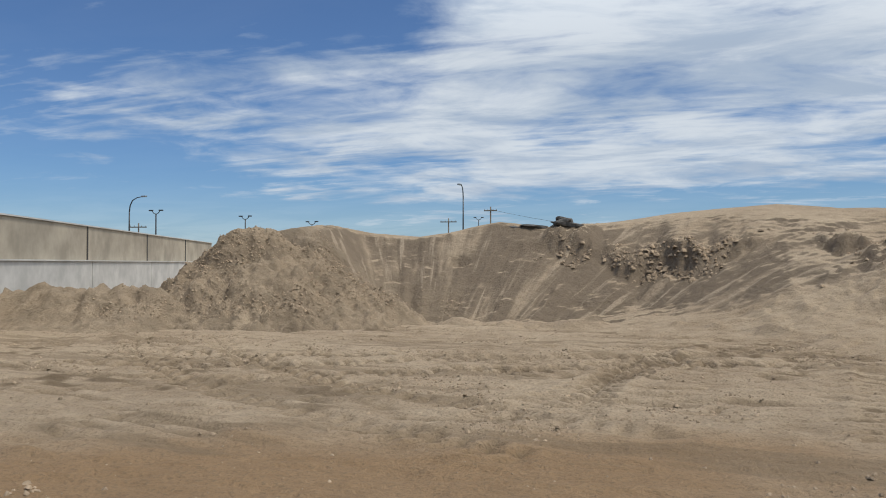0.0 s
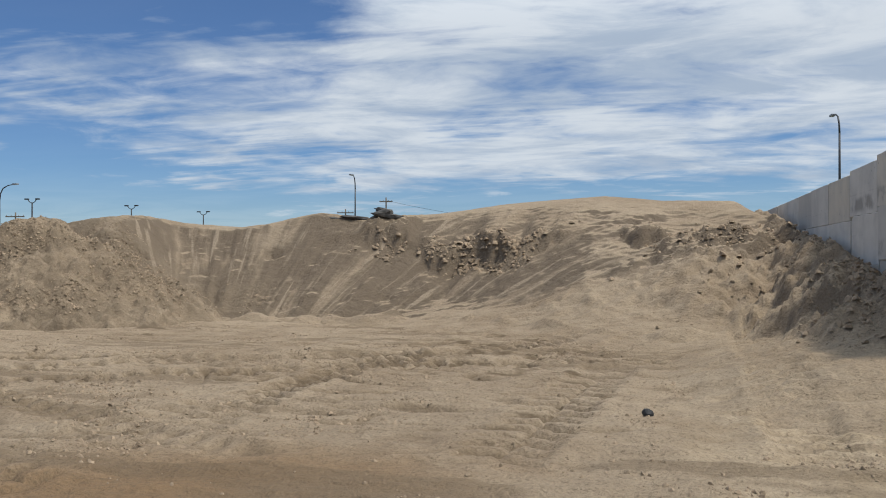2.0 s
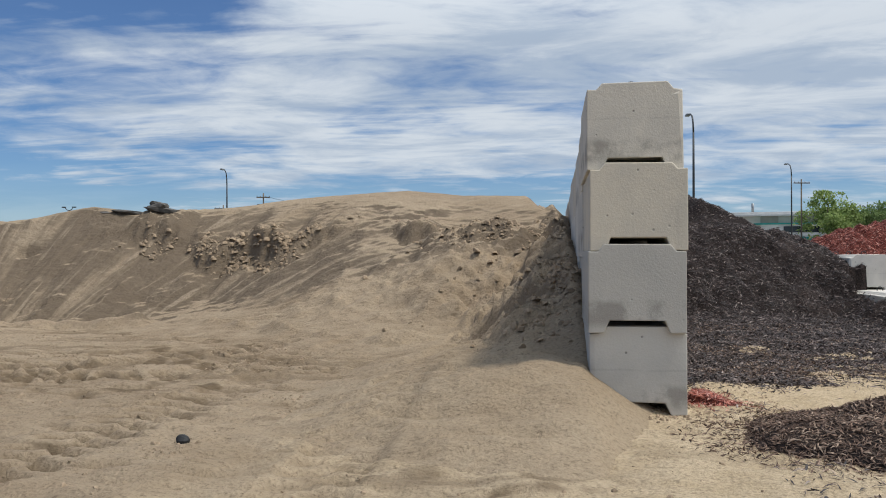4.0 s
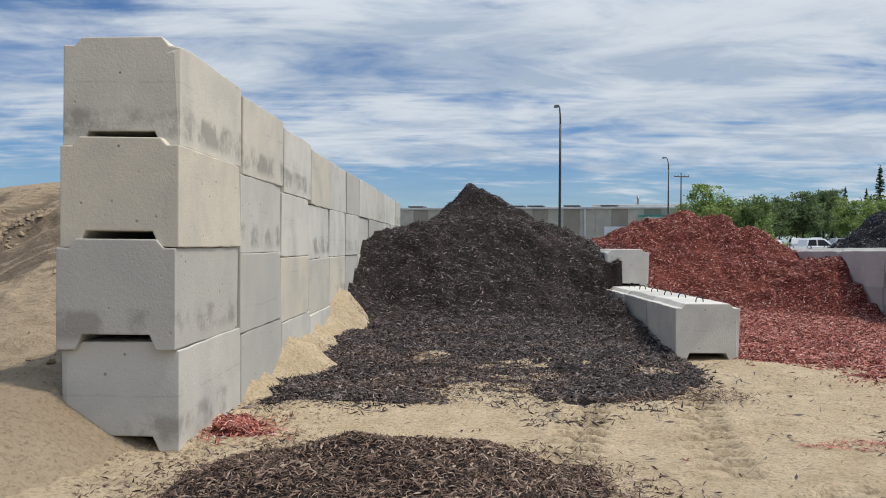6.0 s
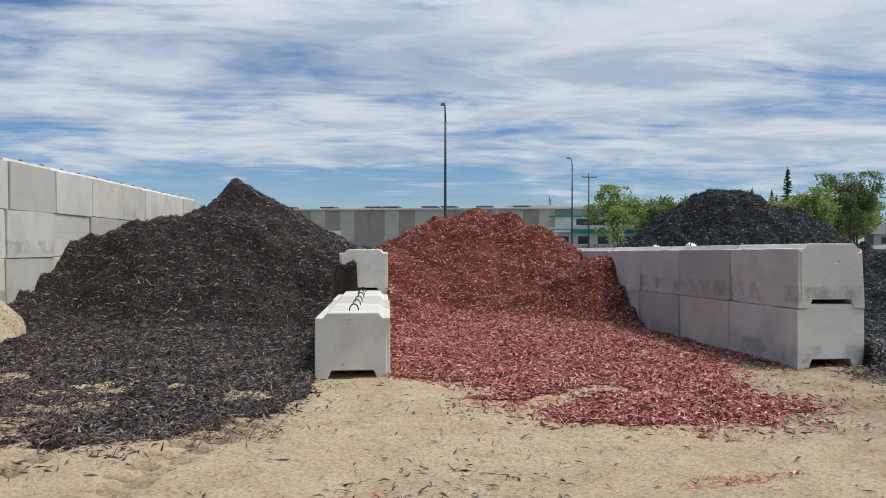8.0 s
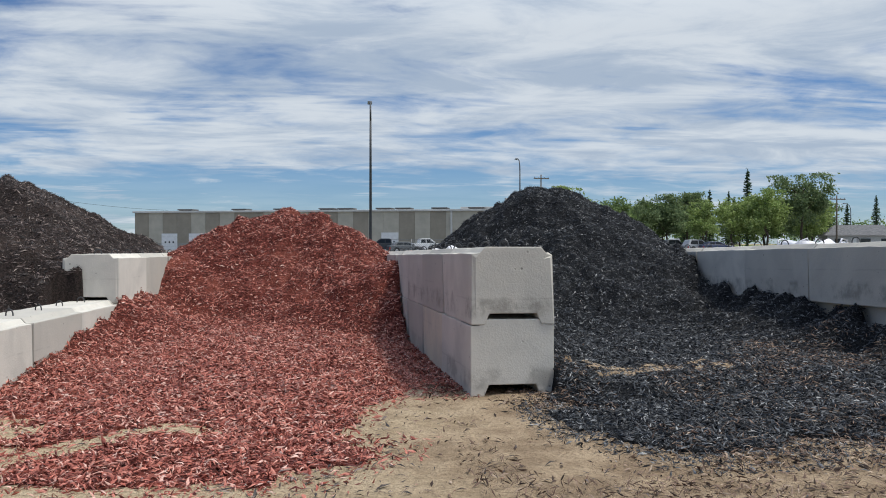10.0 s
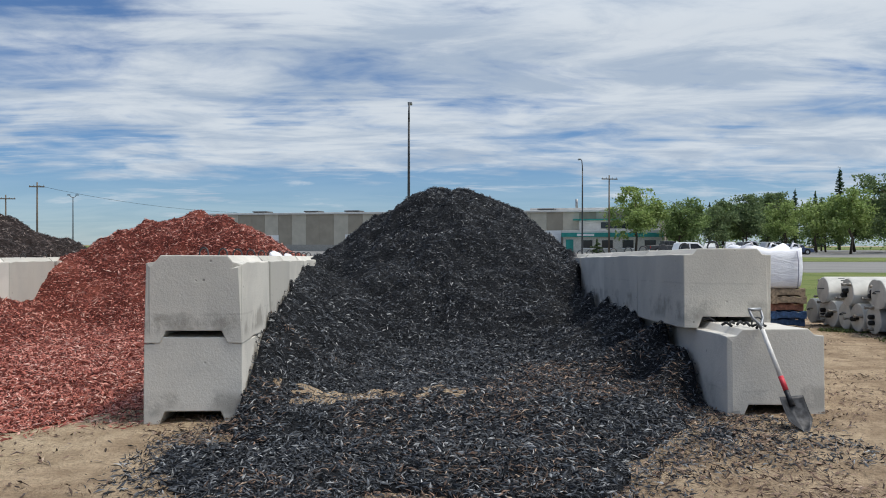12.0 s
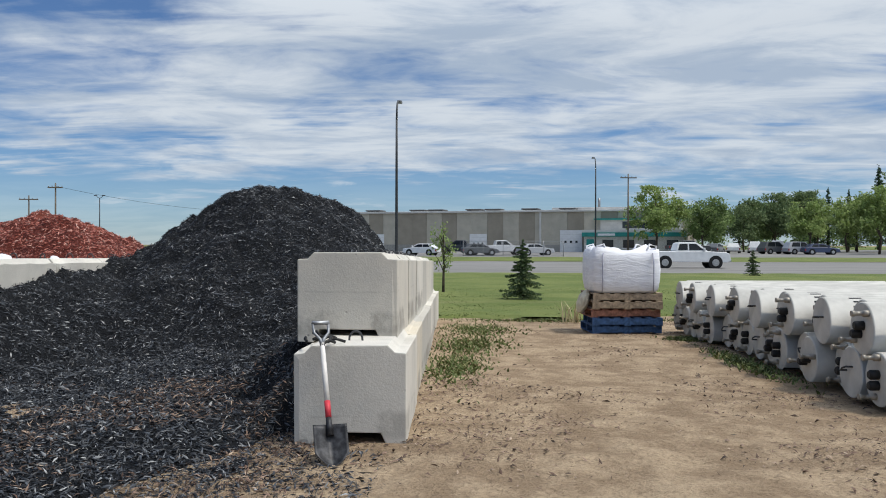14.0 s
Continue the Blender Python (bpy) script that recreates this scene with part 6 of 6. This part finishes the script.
park("pickup", "white", 39.1, 61.8, 0, "white crew-cab pickup truck on the road")
park("car", "white", 16.7, 106, 160, "white car parked by the warehouse")
park("pickup", "black", 21.5, 109, 175, "black pickup truck parked by the warehouse")
park("pickup", "white", 26.8, 109, 8, "white pickup truck parked by the warehouse")
park("car", "grey", 24.0, 106, 10, "dark grey car parked by the fence")
park("car", "silver", 31.0, 107, 20, "silver car parked by the fence")
park("pickup", "black", 52.8, 118, 5, "black pickup truck parked under the trees")
park("car", "grey", 57.0, 120, 60, "dark grey car parked under the trees")
park("car", "white", 62.0, 128, 70, "white car in the far parking row")
park("van", "white", 65.2, 128.5, 75, "white van in the far parking row")
park("pickup", "silver", 68.8, 129, 70, "silver pickup truck in the far parking row")
park("van", "grey", 65.6, 121, 20, "dark grey van in the car park")
park("van", "silver", 68.3, 118.5, 10, "silver van in the car park")
park("car", "navy", 70.0, 116.0, -2, "navy blue car in the car park")

# ---- trees ----
M_BARK = plain("grey_brown_bark", (0.10, 0.08, 0.06), 0.95, 0, 0.25, 6)


def leaf_material(name, dark, mid_, light):
    m, nt, b = material(name, 0.7, 0, 0.25)
    rr = nt.nodes.new("ShaderNodeNewGeometry").outputs["Random Per Island"]
    c = mix(nt, ramp(nt, rr, 0.0, 0.6), dark, mid_)
    link(nt, mix(nt, ramp(nt, rr, 0.6, 1.0), c, light), b.inputs["Base Color"])
    col = b.inputs["Base Color"].links[0].from_socket
    thin = nt.nodes.new("ShaderNodeBsdfTranslucent")
    link(nt, col, thin.inputs[0])
    both = nt.nodes.new("ShaderNodeMixShader")
    both.inputs[0].default_value = 0.4
    link(nt, b.outputs[0], both.inputs[1])
    link(nt, thin.outputs[0], both.inputs[2])
    link(nt, both.outputs[0], nt.nodes["Material Output"].inputs[0])
    return m


LEAVES = (leaf_material("bright_leaves", (0.15, 0.21, 0.06), (0.27, 0.36, 0.11), (0.40, 0.47, 0.19)), leaf_material("deep_leaves", (0.12, 0.18, 0.06), (0.20, 0.28, 0.10), (0.30, 0.38, 0.15)), leaf_material("grey_leaves", (0.10, 0.15, 0.065), (0.165, 0.225, 0.10), (0.25, 0.31, 0.15)))
M_SAPLING = leaf_material("young_needles", (0.07, 0.11, 0.05), (0.12, 0.17, 0.08), (0.20, 0.25, 0.12))
M_NEEDLE = leaf_material("spruce_needles", (0.035, 0.07, 0.032), (0.06, 0.11, 0.05), (0.10, 0.165, 0.07))


def leaf_cloud(name, c, size, r_, mat, parent):
    n = len(c)
    u = r_.normal(0, 1, (n, 3))
    u /= np.linalg.norm(u, axis=1)[:, None]
    v = np.cross(u, r_.normal(0, 1, (n, 3)))
    v /= np.linalg.norm(v, axis=1)[:, None]
    s = (size * r_.uniform(0.5, 1.2, n))[:, None]
    q = np.stack([c - u * s, c + v * s * 0.55, c + u * s, c - v * s * 0.55], 1).reshape(-1, 3)
    return mesh_object(name, q.tolist(), np.arange(n * 4).reshape(-1, 4).tolist(), mat, parent)


def broadleaf(x, y, top, wide, mat, seed, n=6500, label="leafy green broadleaf tree", bare=0.13):
    r_ = np.random.default_rng(seed)
    z0 = lev(x, y)
    h = top - z0
    ob = thing("tree", label, "tree", pose(x, y, z0))
    bm = tube([(0, 0, -0.2), (0.05 * wide * r_.normal(), 0, h * 0.25), (0.04 * wide * r_.normal(), 0.0, h * 0.55), (0, 0, h * 0.9)], [h * 0.022, h * 0.017, h * 0.010, h * 0.003], 8)
    tips = []
    for k in range(11):
        a, b = r_.uniform(0, 6.28), r_.uniform(0.25, 0.8)
        e = Vector((math.cos(a) * wide * 0.42 * r_.uniform(0.6, 1.1), math.sin(a) * wide * 0.42, h * min(0.97, b + r_.uniform(0.10, 0.28))))
        s = Vector((0, 0, h * b))
        add_tube(bm, [s, s.lerp(e, 0.5) + Vector((0, 0, h * 0.03)), e], [h * 0.008, h * 0.005, h * 0.0015], 5)
        tips.append(e)
    part("trunk", bm, M_BARK, ob)
    cs = []
    for e in tips + [Vector((0, 0, h * 0.9)), Vector((0, 0, h * 0.7)), Vector((0, 0, h * 0.5))]:
        for j in range(5):
            cs.append(np.array(e) * (0.75 + 0.35 * r_.random()) + r_.normal(0, 1, 3) * np.array([wide * 0.11, wide * 0.11, h * 0.05]))
    cs = np.array(cs)
    i = r_.integers(0, len(cs), n)
    pts = cs[i] + r_.normal(0, 1, (n, 3)) * np.array([wide * 0.07, wide * 0.07, h * 0.04])
    pts = pts[(pts[:, 2] > h * bare) & (pts[:, 2] < h * 1.0)]
    leaf_cloud("crown", pts, max(0.06, wide * 0.036), r_, mat, ob)


def spruce(x, y, top, seed, tiers=16, per=9, label="dark green spruce tree", slim=0.17, grain=26, mat=None):
    r_ = np.random.default_rng(seed)
    z0 = lev(x, y)
    h = top - z0
    ob = thing("spruce_tree", label, "tree", pose(x, y, z0))
    bm = tube([(0, 0, -0.1), (0, 0, h * 0.5), (0, 0, h * 0.985)], [h * 0.017, h * 0.010, h * 0.002], 7)
    pts = []
    for t in range(tiers):
        f = t / tiers
        z = h * (0.10 + 0.86 * f)
        R = h * slim * (1 - f) ** 0.85 * r_.uniform(0.8, 1.15) + h * 0.012
        for k in range(per):
            a = 2 * math.pi * (k + r_.random()) / per
            rr = R * r_.uniform(0.65, 1.1)
            zb = z + h * 0.86 / tiers * r_.uniform(-0.7, 0.7)
            e = Vector((math.cos(a) * rr, math.sin(a) * rr, zb - rr * r_.uniform(0.05, 0.40) + h * 0.01))
            if rr > h * 0.05:
                add_tube(bm, [(0, 0, zb), e], [h * 0.004, h * 0.001], 4, False)
            m_ = r_.random(grain)
            w = (0.05 + 0.17 * (1 - m_)) * rr * 0.9
            base = np.outer(m_, np.array(e) - np.array((0, 0, zb))) + np.array((0, 0, zb))
            side = np.array((-math.sin(a), math.cos(a), 0))
            pts.append(base + side * (r_.uniform(-1, 1, grain) * w)[:, None] + np.array((0, 0, 1)) * (r_.uniform(-0.9, 0.35, grain) * w)[:, None])
    pts.append(np.stack([r_.normal(0, h * 0.006, 40), r_.normal(0, h * 0.006, 40), h * r_.uniform(0.9, 1.0, 40)], -1))
    part("trunk", bm, M_BARK, ob)
    leaf_cloud("needles", np.concatenate(pts), h * 0.014 + 0.012, r_, mat or M_NEEDLE, ob)


for i, (x, y, top, w, k) in enumerate(((49.2, 122, 9.9, 7.0, 0), (57.5, 128, 8.8, 6.5, 1), (75.9, 150, 10.7, 8, 2), (82.0, 156, 11.3, 7, 2), (83.8, 140, 9.6, 7.5, 0), (79.2, 119, 9.6, 6.5, 0), (86.7, 122, 12.1, 7.5, 2), (72.0, 152, 9.4, 6, 1), (70.1, 119.5, 7.6, 5, 0), (95, 150, 9.5, 9, 1), (66.0, 160, 8.0, 8, 2), (92, 130, 8.5, 6, 0), (104, 168, 10.5, 9, 1), (61.5, 165, 7.5, 9, 1), (88, 146, 9.0, 7, 1), (79, 160, 9.5, 8, 1), (96, 138, 8.6, 7, 2), (69, 146, 8.2, 6, 2), (85.5, 158, 10.2, 7, 0), (101, 146, 9.2, 8, 0), (110, 160, 10, 9, 2))):
    broadleaf(x, y, top, w, LEAVES[k], 50 + i)
for i, (x, y, top) in enumerate(((92.7, 170, 13.0), (90.6, 171, 12.6), (87.2, 170, 12.4), (78.2, 170, 11.2), (76.0, 172, 10.4), (125.0, 219, 22.0), (94.6, 165, 12.2), (150, 200, 13.8), (144, 203, 12.0), (99, 172, 11.5))):
    spruce(x, y, top, 90 + i, 24, 8, grain=15)
spruce(25.3, 24.4, 1.66, 120, 13, 7, "young spruce sapling on the lawn", 0.40, 110, M_SAPLING)
spruce(39.2, 47.0, 1.25, 121, 11, 7, "small young spruce beside the road", 0.40, 90, M_SAPLING)
broadleaf(22.75, 28.5, 2.3, 0.75, LEAVES[0], 130, 420, "thin young broadleaf sapling on the lawn", 0.3)


def tree_line(name, label, xy, mat, seed):
    """A far wood: ragged crowns of leaf clumps standing on the field, one joined mesh."""
    r_ = np.random.default_rng(seed)
    pts = []
    for x, y in xy:
        h, w = r_.uniform(6, 11), r_.uniform(3, 6)
        n = 260
        c = r_.normal(0, 1, (n, 3)) * np.array([w * 0.4, w * 0.4, h * 0.2]) + np.array([x, y, lev(x, y) + h * 0.55])
        c[:, 2] = np.clip(c[:, 2], lev(x, y) + 0.2, None)
        pts.append(c)
    ob = leaf_cloud(name, np.concatenate(pts), 0.55, r_, mat, None)
    tagged(ob, label, "trees", kind="stuff")


r_ = np.random.default_rng(9)
tree_line("far_woods", "distant belt of green trees beyond the car park", [(x, 225 + r_.uniform(-8, 25) + 0.05 * x) for x in np.arange(60, 330, 4.5)], LEAVES[1], 14)
